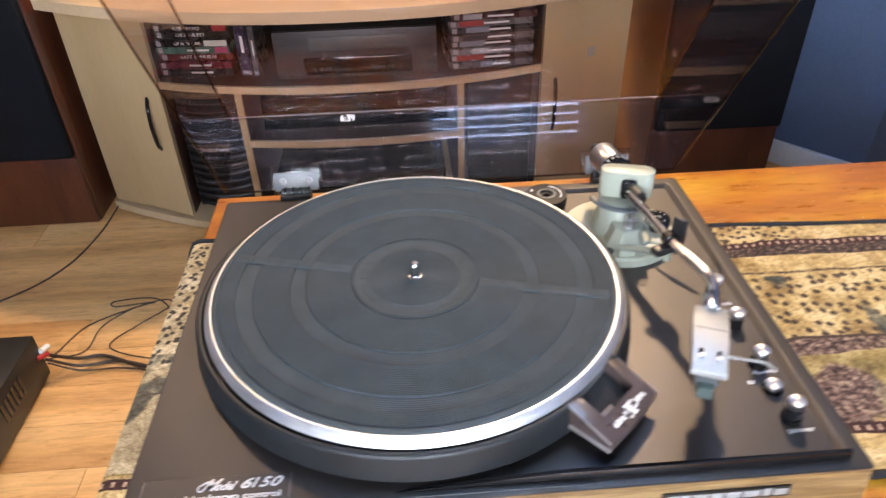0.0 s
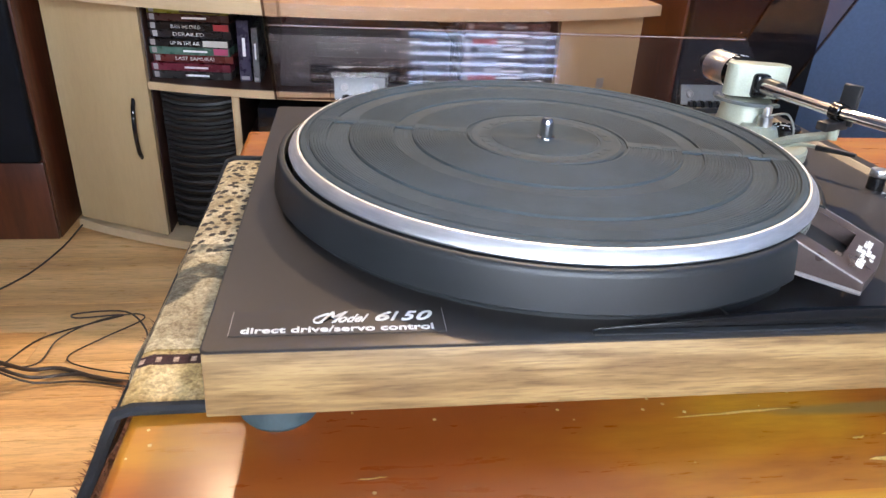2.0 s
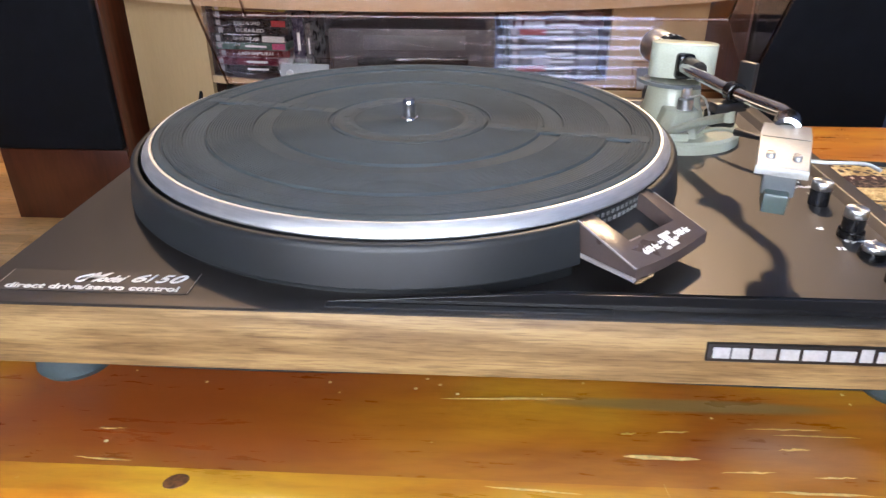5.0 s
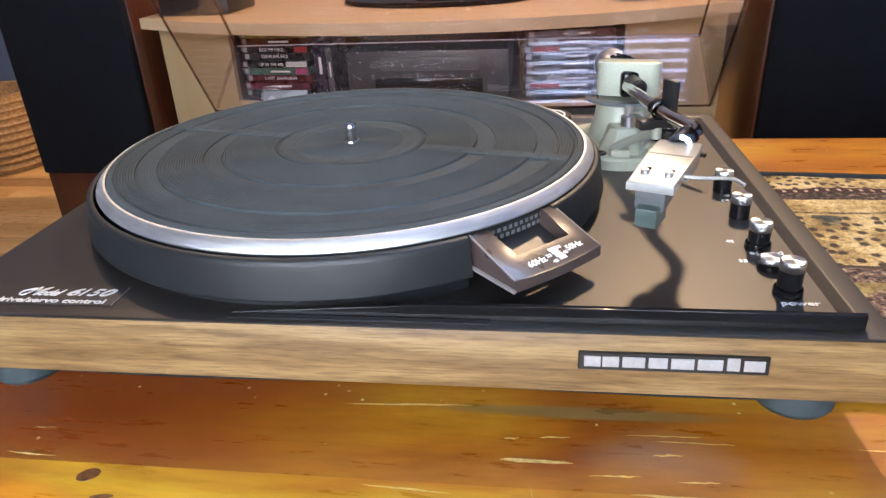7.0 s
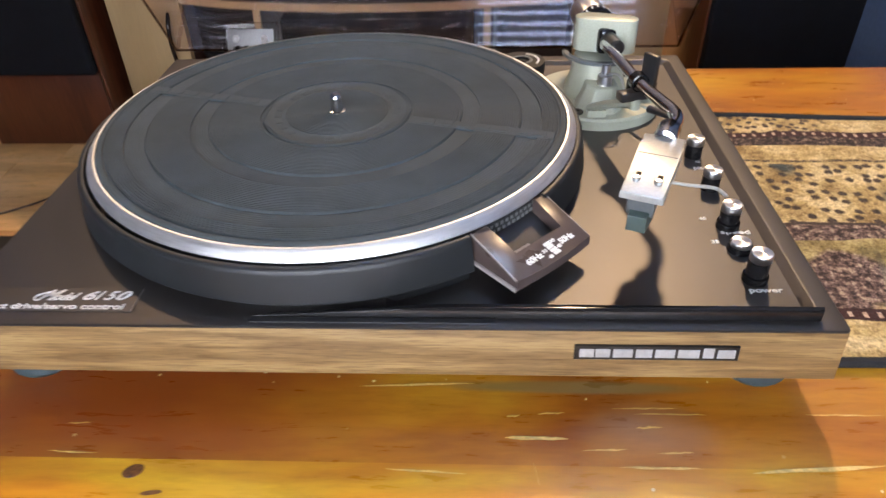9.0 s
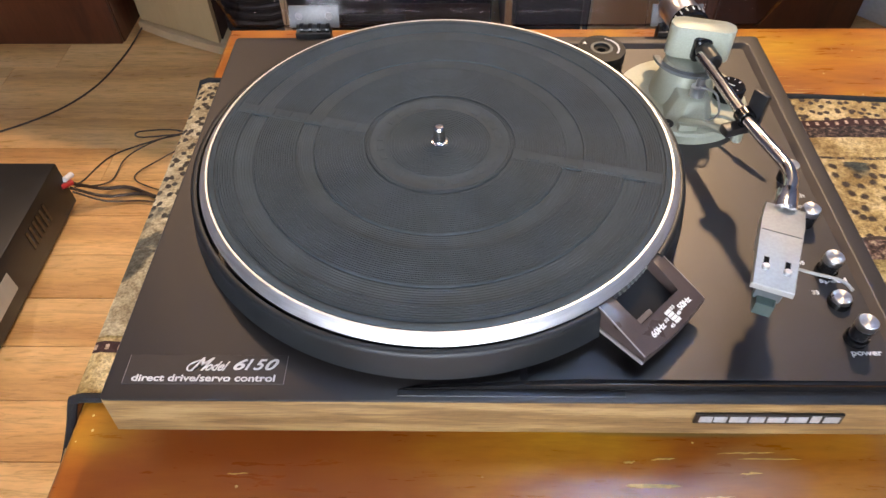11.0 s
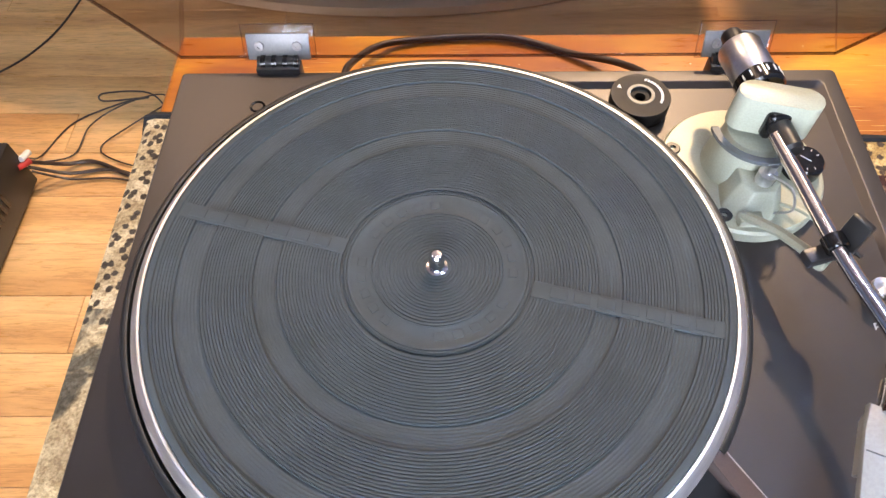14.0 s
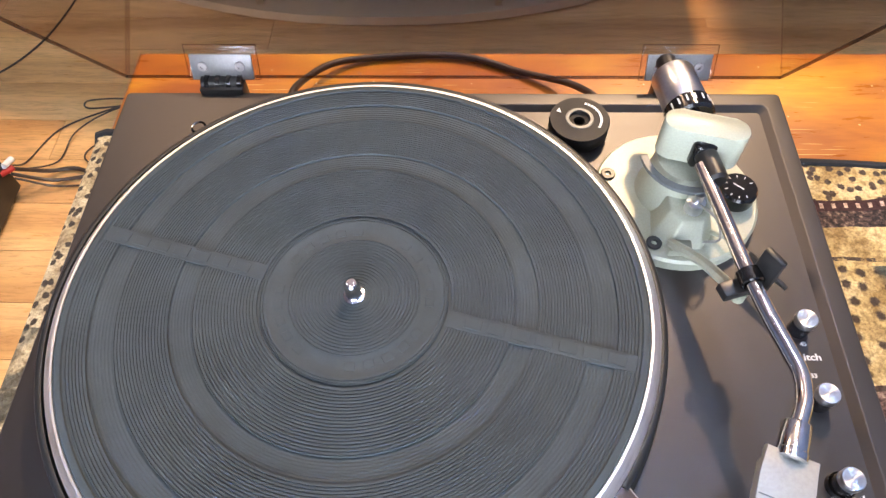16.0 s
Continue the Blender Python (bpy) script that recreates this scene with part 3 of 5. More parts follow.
def deck_mesh():
    """The deck: a plate with a rounded rim and a shallow sunk field on the tonearm side."""
    bm = bmesh.new()
    RX0, RX1, RY0, RY1, DEEP = 0.045, 0.2556, -0.1612, 0.164, -0.0032

    def rect(x0, x1, y0, y1, z, r, n=5):
        out = []
        for cx, cy, a0 in ((x1 - r, y1 - r, 0), (x0 + r, y1 - r, 90), (x0 + r, y0 + r, 180), (x1 - r, y0 + r, 270)):
            for k in range(n + 1):
                a = radians(a0 + 90 * k / n)
                out.append(bm.verts.new((cx + r * math.cos(a), cy + r * math.sin(a), z)))
        return out

    def bridge(a, b):
        for k in range(len(a)):
            j = (k + 1) % len(a)
            bm.faces.new((a[k], a[j], b[j], b[k]))

    o0 = rect(PX0 - 0.0005, PX1 + 0.0005, PY0 + 0.0026, PY1 + 0.0005, -0.0013, 0.003)
    o1 = rect(PX0 - 0.0005, PX1 + 0.0005, PY0 + 0.0026, PY1 + 0.0005, -0.0006, 0.003)
    o2 = rect(PX0 + 0.0001, PX1 - 0.0001, PY0 + 0.0032, PY1 - 0.0001, -0.00015, 0.003)
    o3 = rect(PX0 + 0.0012, PX1 - 0.0012, PY0 + 0.0042, PY1 - 0.0012, 0, 0.003)
    i0 = rect(RX0, RX1, RY0, RY1, 0, 0.004)
    i1 = rect(RX0 + 0.0008, RX1 - 0.0008, RY0 + 0.0003, RY1 - 0.0008, -0.0003, 0.004)
    i2 = rect(RX0 + 0.0050, RX1 - 0.0052, RY0 + 0.0010, RY1 - 0.0045, DEEP, 0.003)
    b0 = rect(PX0 + 0.0088, PX1 - 0.0088, PY0 + 0.0128, PY1 - 0.0088, -0.00135, 0.003)
    b1 = rect(PX0 + 0.0089, PX1 - 0.0089, PY0 + 0.0129, PY1 - 0.0089, -0.0050, 0.003)
    bm.faces.new(b1[::-1])
    bridge(b1, b0)
    bridge(b0, o0)
    for a, b in ((o0, o1), (o1, o2), (o2, o3), (o3, i0), (i0, i1), (i1, i2)):
        bridge(a, b)
    bm.faces.new(i2)
    return bm


lip = prism([(-0.020, -0.1650), (0.075, -0.1650), (0.2535, -0.1650), (0.2545, -0.1622), (0.075, -0.1622), (-0.010, -0.1622)], -0.001, 0.0070, 0.0005)
for v in lip.verts:  # the lip runs out to the left
    if v.co.x < 0.07 and v.co.z > 0.003:
        v.co.z -= 0.0064
part("deck_channel", lip, M["gloss_black"], TT, "raised black lip along the deck front")
part("deck_strip", box(-0.02, 0.1000, -0.1690, -0.1652, -0.001, 0.0004, 0.0003, 1), M["black"], TT)
part("deck", deck_mesh(), M["deck"], TT, "satin black deck plate", angle=8)
for x in (-0.152, 0.240):
    for y in (-0.143, 0.142):
        part("foot", lathe([(0, FEETZ), (0.0165, FEETZ), (0.0185, FEETZ + 0.003), (0.017, FEETZ + 0.012), (0.013, WOODZ + 0.002), (0, WOODZ + 0.002)], 32, centre=(x, y)), M["foot"], TT, "dark grey-green rubber foot")

# printed plate on the deck
plate = part("model_plate", box(-0.168, -0.081, -0.1625, -0.1445, 0.0, 0.0004, 0.00015, 1), M["deck"], TT, "black model plate with white printing")
lettering("lettering", "M", 0.0115, pose(-0.1330, -0.1542, 0.0005), M["grey_print"], plate, shear=0.75, width=0.0120, bold=0.00018)
lettering("lettering", "odel", 0.0080, pose(-0.1250, -0.1542, 0.0005), M["grey_print"], plate, shear=0.62, width=0.0128, bold=0.00016)
part("swash", tube([(-0.1290, -0.1478, 0.0006), (-0.1318, -0.1492, 0.0006), (-0.1345, -0.1512, 0.0006), (-0.1348, -0.1538, 0.0006), (-0.1328, -0.1545, 0.0006), (-0.1312, -0.1530, 0.0006)], 0.00042, 6, 5), M["grey_print"], plate)
for digit, x, wd in (("6", -0.1098, 0.0070), ("1", -0.1035, 0.0040), ("5", -0.0990, 0.0070), ("0", -0.0925, 0.0070)):
    lettering("lettering", digit, 0.0094, pose(x, -0.1537, 0.0005), M["grey_print"], plate, shear=0.42, width=wd, bold=0.00018)
lettering("lettering", "direct drive/servo control", 0.0056, pose(-0.1635, -0.1608, 0.0005), M["grey_print"], plate, width=0.0775, bold=0.00012)
for x in (-0.168, -0.081):
    part("plate_edge", box(x - 0.00012, x + 0.00012, -0.1622, -0.1448, 0.0003, 0.00055), M["edge_grey"], plate)

# maker's badge: plain bars in place of the name
badge = part("badge", box(0.1378, 0.2160, PY0 - 0.0016, PY0, -0.0176, -0.0090, 0.0004, 1), M["badge"], TT, "black badge with silver shapes")
badge.matrix_local = LEAN
for x, wd, z1 in ((0.1402, 0.0070, -0.0108), (0.1478, 0.0070, -0.0108), (0.1562, 0.0094, -0.0108), (0.1670, 0.0078, -0.0108), (0.1762, 0.0094, -0.0108), (0.1870, 0.0102, -0.0108), (0.1988, 0.0052, -0.0098), (0.2056, 0.0084, -0.0108)):
    part("bar", box(x, x + wd, PY0 - 0.0020, PY0 - 0.0015, -0.0158, z1, 0.0002, 1), M["badge_silver"], badge)

# platter: fixed black surround, bright rim, ribbed rubber mat, spindle
def open_ring(profile, a0, a1, seg, centre):
    """A profile turned through part of a circle, with closed ends."""
    bm = bmesh.new()
    rings = []
    for k in range(seg + 1):
        a = radians(a0 + (a1 - a0) * k / seg)
        rings.append([bm.verts.new((centre[0] + r * math.cos(a), centre[1] + r * math.sin(a), z)) for r, z in profile])
    for a, b in zip(rings, rings[1:]):
        for j in range(len(profile)):
            i = (j + 1) % len(profile)
            bm.faces.new((a[j], b[j], b[i], a[i]))
    bm.faces.new(rings[0]), bm.faces.new(rings[-1][::-1])
    return bm


part("platter_surround", open_ring([(0.1580, -0.004), (0.1580, 0.0036), (0.1622, 0.0042), (0.1627, 0.0050), (0.1603, 0.0208), (0.1597, 0.0230), (0.1586, 0.0240), (0.1568, 0.0243), (0.1560, 0.0240), (0.1556, -0.004)], -35.5, 304.0, 180, (-0.0012, 0.0008)), M["shroud"], TT, "satin black platter surround")
platter = part("platter", lathe([(0.12, 0.006), (0.1525, 0.006), (0.1535, 0.0246), (0.12, 0.0246)], 128), M["shroud"], TT, "black platter body")
part("rim", lathe([(0.150, 0.0246), (0.1544, 0.0246), (0.1547, 0.0254), (0.1543, 0.0264), (0.1508, 0.0298), (0.1500, 0.0304), (0.1488, 0.0304), (0.1485, 0.027), (0.12, 0.027)], 192), M["rim"], platter, "brushed aluminium platter rim")
for row in range(4):
    for k in range(15):
        m = Matrix.Rotation(radians(-55.0 + k * 1.4 + (row % 2) * 0.7), 4, "Z")
        part("strobe_dot", turned(box(0.1525, 0.1536, -0.0009, 0.0009, 0.0088 + row * 0.0036, 0.0108 + row * 0.0036), m), M["dot"], platter)


def mat_profile():
    """Fine ribs in three zones with smooth sunk rings between them, from the middle to the edge."""
    top = 0.031
    prof = [(0.0035, top - 0.0005)]

    def ribs(r0, r1, pitch, deep):
        n = round((r1 - r0) / pitch)
        pitch = (r1 - r0) / n
        for k in range(n):
            r = r0 + (r1 - r0) * k / n
            prof.extend(((r, top), (r + pitch * 0.58, top), (r + pitch * 0.68, top - deep), (r + pitch * 0.86, top - deep)))
        prof.append((r1, top))

    def sunk(r0, r1, deep, ridges=0):
        """A sunk ring; its floor may carry low ridges."""
        prof.extend(((r0 + 0.0001, top), (r0 + 0.0004, top - deep)))
        for k in range(1, ridges):
            r = r0 + (r1 - r0) * k / ridges
            prof.extend(((r - 0.0005, top - deep), (r - 0.0002, top - deep + 0.00022), (r + 0.0002, top - deep + 0.00022), (r + 0.0005, top - deep)))
        prof.extend(((r1 - 0.0004, top - deep), (r1 - 0.0001, top)))

    ribs(0.006, 0.0335, 0.0017, 0.00045)
    prof.extend(((0.0340, top - 0.0003), (0.0440, top - 0.0003), (0.0445, top)))
    ribs(0.0450, 0.0478, 0.0014, 0.0005)
    sunk(0.0478, 0.0497, 0.0011)
    ribs(0.0500, 0.0815, 0.00155, 0.00052)
    sunk(0.0815, 0.0938, 0.0014, 8)
    ribs(0.0938, 0.1195, 0.00155, 0.00052)
    sunk(0.1195, 0.1330, 0.0014, 8)
    ribs(0.1330, 0.1424, 0.00155, 0.00052)
    prof.extend(((0.1426, top), (0.1430, top - 0.0009), (0.1442, top - 0.0009), (0.1447, top + 0.0002), (0.1476, top + 0.0002), (0.1484, top - 0.0006), (0.1484, 0.0275)))
    return prof


mat = part("rubber_mat", lathe(mat_profile(), 200), M["rubber"], TT, "ribbed black rubber platter mat", angle=50)
for a0 in (165.0, -14.5):
    m = Matrix.Rotation(radians(a0), 4, "Z")
    part("mat_band", turned(box(0.049, 0.1425, -0.0046, 0.0046, 0.0296, 0.0312, 0.0002, 1), m), M["rubber"], mat)
    for k in range(7):  # raised shapes in place of the moulded name
        x = 0.058 + k * 0.0118
        part("bar", turned(box(x, x + 0.0088, -0.003, 0.003, 0.0310, 0.0316, 0.0002, 1), m), M["rubber"], mat)
for k in range(26):
    if k % 13 not in (5, 6, 12):
        m = Matrix.Rotation(radians(-5 + k * 360 / 26), 4, "Z")
        part("bar", turned(box(0.0365, 0.0408, -0.0026, 0.0026, 0.0298, 0.0310, 0.0002, 1), m), M["rubber"], mat)
part("spindle", lathe([(0.0058, 0.0300), (0.0055, 0.0318), (0.0041, 0.0322), (0.0040, 0.0400), (0.0037, 0.0420), (0.0025, 0.0434), (0, 0.0437)], 32), M["chrome"], TT, "polished steel spindle")

# strobe viewer: a wedge with a dark window beside the platter
FO = Vector((0.0875, -0.1275, 0.0236))
FU = (Vector((0.1280, -0.0880, 0.0236)) - FO).normalized()
FV = (Vector((0.1105, -0.1525, 0.0125)) - FO).normalized()
FN = FU.cross(FV).normalized() * -1
if FN.z < 0:
    FN.negate()
FACE = Matrix.Translation(FO) @ Matrix((FU, -FV, FN)).transposed().to_4x4()
FW, FL = 0.0564, 0.0357  # width along the rim and length down the slope


def strobe():
    """A wedge with a bowed front and a window cut down into its sloping face."""
    bm = bmesh.new()
    flat = [(0, 0), (0.0117, 0), (0.0117, 0.0230), (0.0473, 0.0230), (0.0473, 0), (FW, 0)]
    flat += [(FW * (1 - k / 8), FL + 0.0018 * math.sin(math.pi * k / 8)) for k in range(9)]
    hi = [bm.verts.new(FACE @ Vector((u, -v, 0))) for u, v in flat]
    lo = [bm.verts.new((p.co.x, p.co.y, 0.0068)) for p in hi]
    bm.faces.new(hi), bm.faces.new(lo[::-1])
    for k in range(len(hi)):
        j = (k + 1) % len(hi)
        bm.faces.new((lo[k], lo[j], hi[j], hi[k]))
    bmesh.ops.bevel(bm, geom=[e for e in bm.edges if e.verts[0] in hi and e.verts[1] in hi], offset=0.0007, segments=2, profile=0.5, affect="EDGES")
    return bm


viewer = part("strobe_viewer", strobe(), M["viewer"], TT, "black wedge-shaped strobe viewer")
part("window", turned(box(0.0119, 0.0471, -0.0228, 0.004, -0.0085, -0.0078), FACE), M["black"], viewer, "dark viewing window")
# pale block stands for light caught on the pocket's front wall
part("mirror_block", turned(box(0.0125, 0.0265, -0.0222, -0.0190, -0.0077, -0.0040, 0.0004, 1), FACE), M["edge_grey"], viewer, "pale block standing for the lit front wall inside")
for a, b in (((0.0004, 0.0), (0.0004, -0.0352)), ((0.0560, -0.001), (0.0560, -0.0352))):
    part("edge_trim", turned(tube([(*a, -0.0004), (*b, -0.0004)], 0.0005, 8, 0), FACE), M["edge_grey"], viewer, "pale edge")
part("foot_strip", tube([(0.0880, -0.1290, 0.0075), (0.1100, -0.1531, 0.0075)], 0.0011, 8, 0), M["edge_grey"], viewer, "pale strip along the foot of the side")
lettering("lettering", "60Hz", 0.0048, FACE @ pose(0.0125, -0.0318, 0.0002), M["print"], viewer, width=0.0112, bold=0.00015)
lettering("lettering", "50Hz", 0.0048, FACE @ pose(0.0378, -0.0312, 0.0002), M["print"], viewer, width=0.0105, bold=0.00015)
for x, y in ((0.0283, -0.0279), (0.0287, -0.0301), (0.0290, -0.0324), (0.0296, -0.0346)):
    part("bar", turned(box(x, x + 0.0044, y, y + 0.0019, 0.0002, 0.0006), FACE), M["print"], viewer)
for text, x, y in (("33", 0.0332, -0.0277), ("33", 0.0246, -0.0305), ("45", 0.0340, -0.0322), ("45", 0.0253, -0.0348)):
    lettering("lettering", text, 0.0026, FACE @ pose(x, y, 0.0002), M["print"], viewer, width=0.0032, bold=0.0001)


# tonearm
ARM = Vector((0.1815, 0.0855, 0))
base = part("arm_base", lathe([(0, -0.0032), (0.0482, -0.0032), (0.0482, 0.0035), (0.0468, 0.0052), (0, 0.0056)], 96, centre=(ARM.x, ARM.y - 0.0005)), M["ivory"], TT, "round pale grey-green tonearm base")
for x, y in ((0.1430, 0.1000), (0.1640, 0.0500), (0.2100, 0.1180)):
    s = part("screw", lathe([(0.0045, 0.0050), (0.0045, 0.0062), (0.0040, 0.0066), (0.0018, 0.0066), (0.0016, 0.0052), (0, 0.0052)], 20, centre=(x, y)), M["black"], base, "black socket screw")
part("arm_pillar", lathe([(0.0235, 0.005), (0.0225, 0.012), (0.0195, 0.020), (0.0178, 0.0335), (0.0170, 0.0350), (0, 0.035)], 48, centre=(ARM.x, ARM.y + 0.003)), M["ivory"], TT, "pale grey-green tonearm pillar")
# lift housing in front of the pillar
def frustum(low, high, z0, z1, bevel=0.0012):
    bm = bmesh.new()
    lo, hi = [bm.verts.new((x, y, z0)) for x, y in low], [bm.verts.new((x, y, z1)) for x, y in high]
    bm.faces.new(lo[::-1]), bm.faces.new(hi)
    for k in range(len(lo)):
        j = (k + 1) % len(lo)
        bm.faces.new((lo[k], lo[j], hi[j], hi[k]))
    bmesh.ops.bevel(bm, geom=[e for e in bm.edges if not (e.verts[0] in lo and e.verts[1] in lo)], offset=bevel, segments=2, profile=0.5, affect="EDGES")
    return bm


part("lift_housing", frustum([(0.1625, 0.0560), (0.1700, 0.0455), (0.1900, 0.0455), (0.1985, 0.0560), (0.1960, 0.0790), (0.1650, 0.0790)], [(0.1715, 0.0620), (0.1765, 0.0540), (0.1885, 0.0540), (0.1930, 0.0610), (0.1925, 0.0780), (0.1710, 0.0780)], 0.004, 0.0215), M["ivory"], TT, "faceted pale housing of the arm lift")
part("rest_boss", box(0.1700, 0.1835, 0.0415, 0.0500, 0.004, 0.0105, 0.001), M["ivory"], TT)
part("lift_post", lathe([(0, 0.018), (0.0052, 0.018), (0.0052, 0.0285), (0.0030, 0.0295), (0.0030, 0.036), (0, 0.0365)], 28, centre=(0.1835, 0.0625)), M["steel"], TT, "polished lift post")
ang = [radians(180 + 112 * k / 24) for k in range(25)]
lift = [(ARM.x + 0.001 + 0.0278 * math.cos(a), ARM.y + 0.004 + 0.0278 * math.sin(a)) for a in ang] + [(ARM.x + 0.001 + 0.0238 * math.cos(a), ARM.y + 0.004 + 0.0238 * math.sin(a)) for a in ang[::-1]]
part("lift_bar", prism(lift, 0.0348, 0.0372, 0.0006), M["grey_plastic"], TT, "curved grey arm lift bar")


def arm_block():
    """The bearing housing: a rounded oblong block with a notch for the tube."""
    bm = bmesh.new()
    outline = []
    L, W = 0.0225, 0.0080
    for cx, a0 in ((L - W, -90), (-(L - W), 90)):
        for k in range(11):
            a = radians(a0 + 18 * k)
            outline.append((cx + W * math.cos(a), W * math.sin(a)))
    prism(outline, 0.0375, 0.0612, 0.0009, bm, 2)
    return turned(bm, Matrix.Translation((ARM.x + 0.0035, ARM.y + 0.004, 0)) @ Matrix.Rotation(radians(-15), 4, "Z"))


part("bearing_block", arm_block(), M["ivory"], TT, "pale grey-green bearing housing")
AX = Matrix.Translation((0.1845, 0.0885, 0.0485)) @ Matrix.Rotation(radians(-80.5), 4, "Z")  # +x runs along the tube, to the front
part("arm_yoke", turned(box(0.001, 0.0100, -0.0070, 0.0070, -0.0112, 0.0072, 0.0030, 3), AX), M["gloss_black"], TT)
part("tube_collar", turned(turned(lathe([(0, 0), (0.0062, 0), (0.0060, 0.018), (0.0045, 0.020), (0, 0.020)], 24), Matrix.Rotation(radians(90), 4, "Y")), AX @ Matrix.Translation((0.008, 0, -0.001))), M["black"], TT)
TUBE = [(0.1825, 0.073, 0.0470), (0.1845, 0.060, 0.0472), (0.1875, 0.040, 0.0478), (0.1915, 0.010, 0.0488), (0.1960, -0.016, 0.0500), (0.2008, -0.036, 0.0508), (0.2030, -0.048, 0.0514), (0.2010, -0.060, 0.0520), (0.1955, -0.071, 0.0528), (0.1905, -0.0805, 0.0530)]
part("arm_tube", tube(TUBE, 0.0038, 20, 8), M["chrome"], TT, "chromed bent tonearm tube")
part("counterweight", turned(turned(lathe([(0, -0.064), (0.0055, -0.064), (0.0058, -0.055), (0.0110, -0.0545), (0.0119, -0.0539), (0.0123, -0.0528), (0.0123, -0.0300), (0.0119, -0.0292), (0.0119, -0.0285)], 48), Matrix.Rotation(radians(90), 4, "Y")), AX @ Matrix.Translation((0.0035, 0.0, 0.0015))), M["steel"], TT, "polished steel counterweight with black dial")
part("weight_dial", turned(turned(lathe([(0.0119, -0.0285), (0.0130, -0.0280), (0.0130, -0.0190), (0.0114, -0.0175), (0.0055, -0.0180), (0.0050, -0.0100), (0, -0.0100)], 48), Matrix.Rotation(radians(90), 4, "Y")), AX @ Matrix.Translation((0.0035, 0.0, 0.0015))), M["gloss_black"], TT, "glossy black weight dial")
for k in range(7):  # white figures round the dial
    m = AX @ Matrix.Translation((0.0035, 0.0, 0.0015)) @ Matrix.Rotation(radians(-60 + k * 20), 4, "X")
    part("mark", turned(box(-0.0262, -0.0222, -0.0004, 0.0004, 0.0128, 0.0133), m), M["print"], TT)
part("weight_cap", turned(turned(lathe([(0, -0.0665), (0.0056, -0.0665), (0.0060, -0.0655), (0.0060, -0.0560)], 28), Matrix.Rotation(radians(90), 4, "Y")), AX @ Matrix.Translation((0.0035, 0.0, 0.0015))), M["black"], TT)
dial = part("antiskate_dial", lathe([(0, 0.005), (0.0108, 0.005), (0.0112, 0.007), (0.0112, 0.0142), (0.0100, 0.0156), (0, 0.0156)], 40, centre=(0.2155, 0.0830)), M["gloss_black"], TT, "black anti-skate dial with white marks")
for k in range(9):
    m = Matrix.Translation((0.2155, 0.0830, 0)) @ Matrix.Rotation(radians(20 + 34 * k), 4, "Z")
    part("mark", turned(box(0.0070, 0.0086, -0.00022, 0.00022, 0.0155, 0.0158), m), M["print"], dial)
part("pointer", turned(box(-0.003, 0.004, -0.0002, 0.0002, 0.0155, 0.0160), Matrix.Translation((0.2155, 0.0830, 0)) @ Matrix.Rotation(radians(140), 4, "Z")), M["print"], dial)
# arm rest bracket and clip
part("rest_bracket", tube([(0.172, 0.047, 0.010), (0.182, 0.028, 0.022), (0.1915, 0.0030, 0.0335)], 0.0030, 8, 4), M["ivory"], TT, "pale bracket of the arm rest")
part("rest_stem", lathe([(0, 0.0315), (0.0034, 0.0315), (0.0034, 0.0385), (0, 0.0385)], 20, centre=(0.1920, 0.0005)), M["ivory"], TT)
clip = turned(box(-0.0145, 0.0065, -0.0042, 0.0042, 0.0375, 0.0435, 0.001), Matrix.Translation((0.1945, 0.0030, 0)) @ Matrix.Rotation(radians(18), 4, "Z"))
part("rest_cradle", clip, M["black"], TT, "black arm rest clip")
fin = turned(box(-0.0020, 0.0020, -0.0058, 0.0058, 0.040, 0.0665, 0.0012), Matrix.Translation((0.1990, 0.0035, 0)) @ Matrix.Rotation(radians(32), 4, "Z"))
part("rest_latch", fin, M["black"], TT, "black locking latch of the arm rest")
part("tube_clip", turned(lathe([(0.0048, -0.004), (0.0058, -0.0035), (0.0058, 0.0035), (0.0048, 0.004)], 24), Matrix.Translation((0.1928, 0.0025, 0.0490)) @ Matrix.Rotation(radians(90), 4, "X") @ Matrix.Rotation(radians(9), 4, "Y")), M["gloss_black"], TT)
part("cue_lever", tube([(0.196, 0.056, 0.008), (0.203, 0.050, 0.0115), (0.208, 0.043, 0.0135), (0.2125, 0.0355, 0.0140)], 0.0014, 8, 5), M["ivory"], TT)
part("cue_lever_grip", tube([(0.2115, 0.0370, 0.0140), (0.2190, 0.0262, 0.0147), (0.2265, 0.0155, 0.0150)], lambda s: 0.0027 - 0.0013 * s, 10, 4), M["black"], TT, "black cue lever grip")
part("signal_wire", tube([(0.1835, 0.060, 0.030), (0.1900, 0.047, 0.034), (0.1950, 0.043, 0.020), (0.190, 0.050, 0.007)], 0.0008, 6, 5), M["silver"], TT, "thin pale tonearm lead")

# headshell with cartridge
HS = Matrix.Translation((0.1895, -0.0835, 0.0530)) @ Matrix.Rotation(radians(-112.5), 4, "Z") @ Matrix.Rotation(radians(2), 4, "Y")
part("headshell_collar", turned(turned(lathe([(0.0036, -0.0150), (0.0058, -0.0146), (0.0062, -0.0140), (0.0062, -0.0025), (0.0066, -0.002), (0.0066, 0.0012), (0.0045, 0.002)], 28), Matrix.Rotation(radians(90), 4, "Y")), HS @ Matrix.Translation((0.001, 0, 0))), M["chrome"], TT, "chromed headshell locking collar")
shell = part("headshell", turned(prism([(0, -0.0105), (0.012, -0.0108), (0.0590, -0.0102), (0.0590, 0.0102), (0.012, 0.0108), (0, 0.0105)], -0.0012, 0.0026, 0.0006), HS), M["silver"], TT, "flat silver headshell")
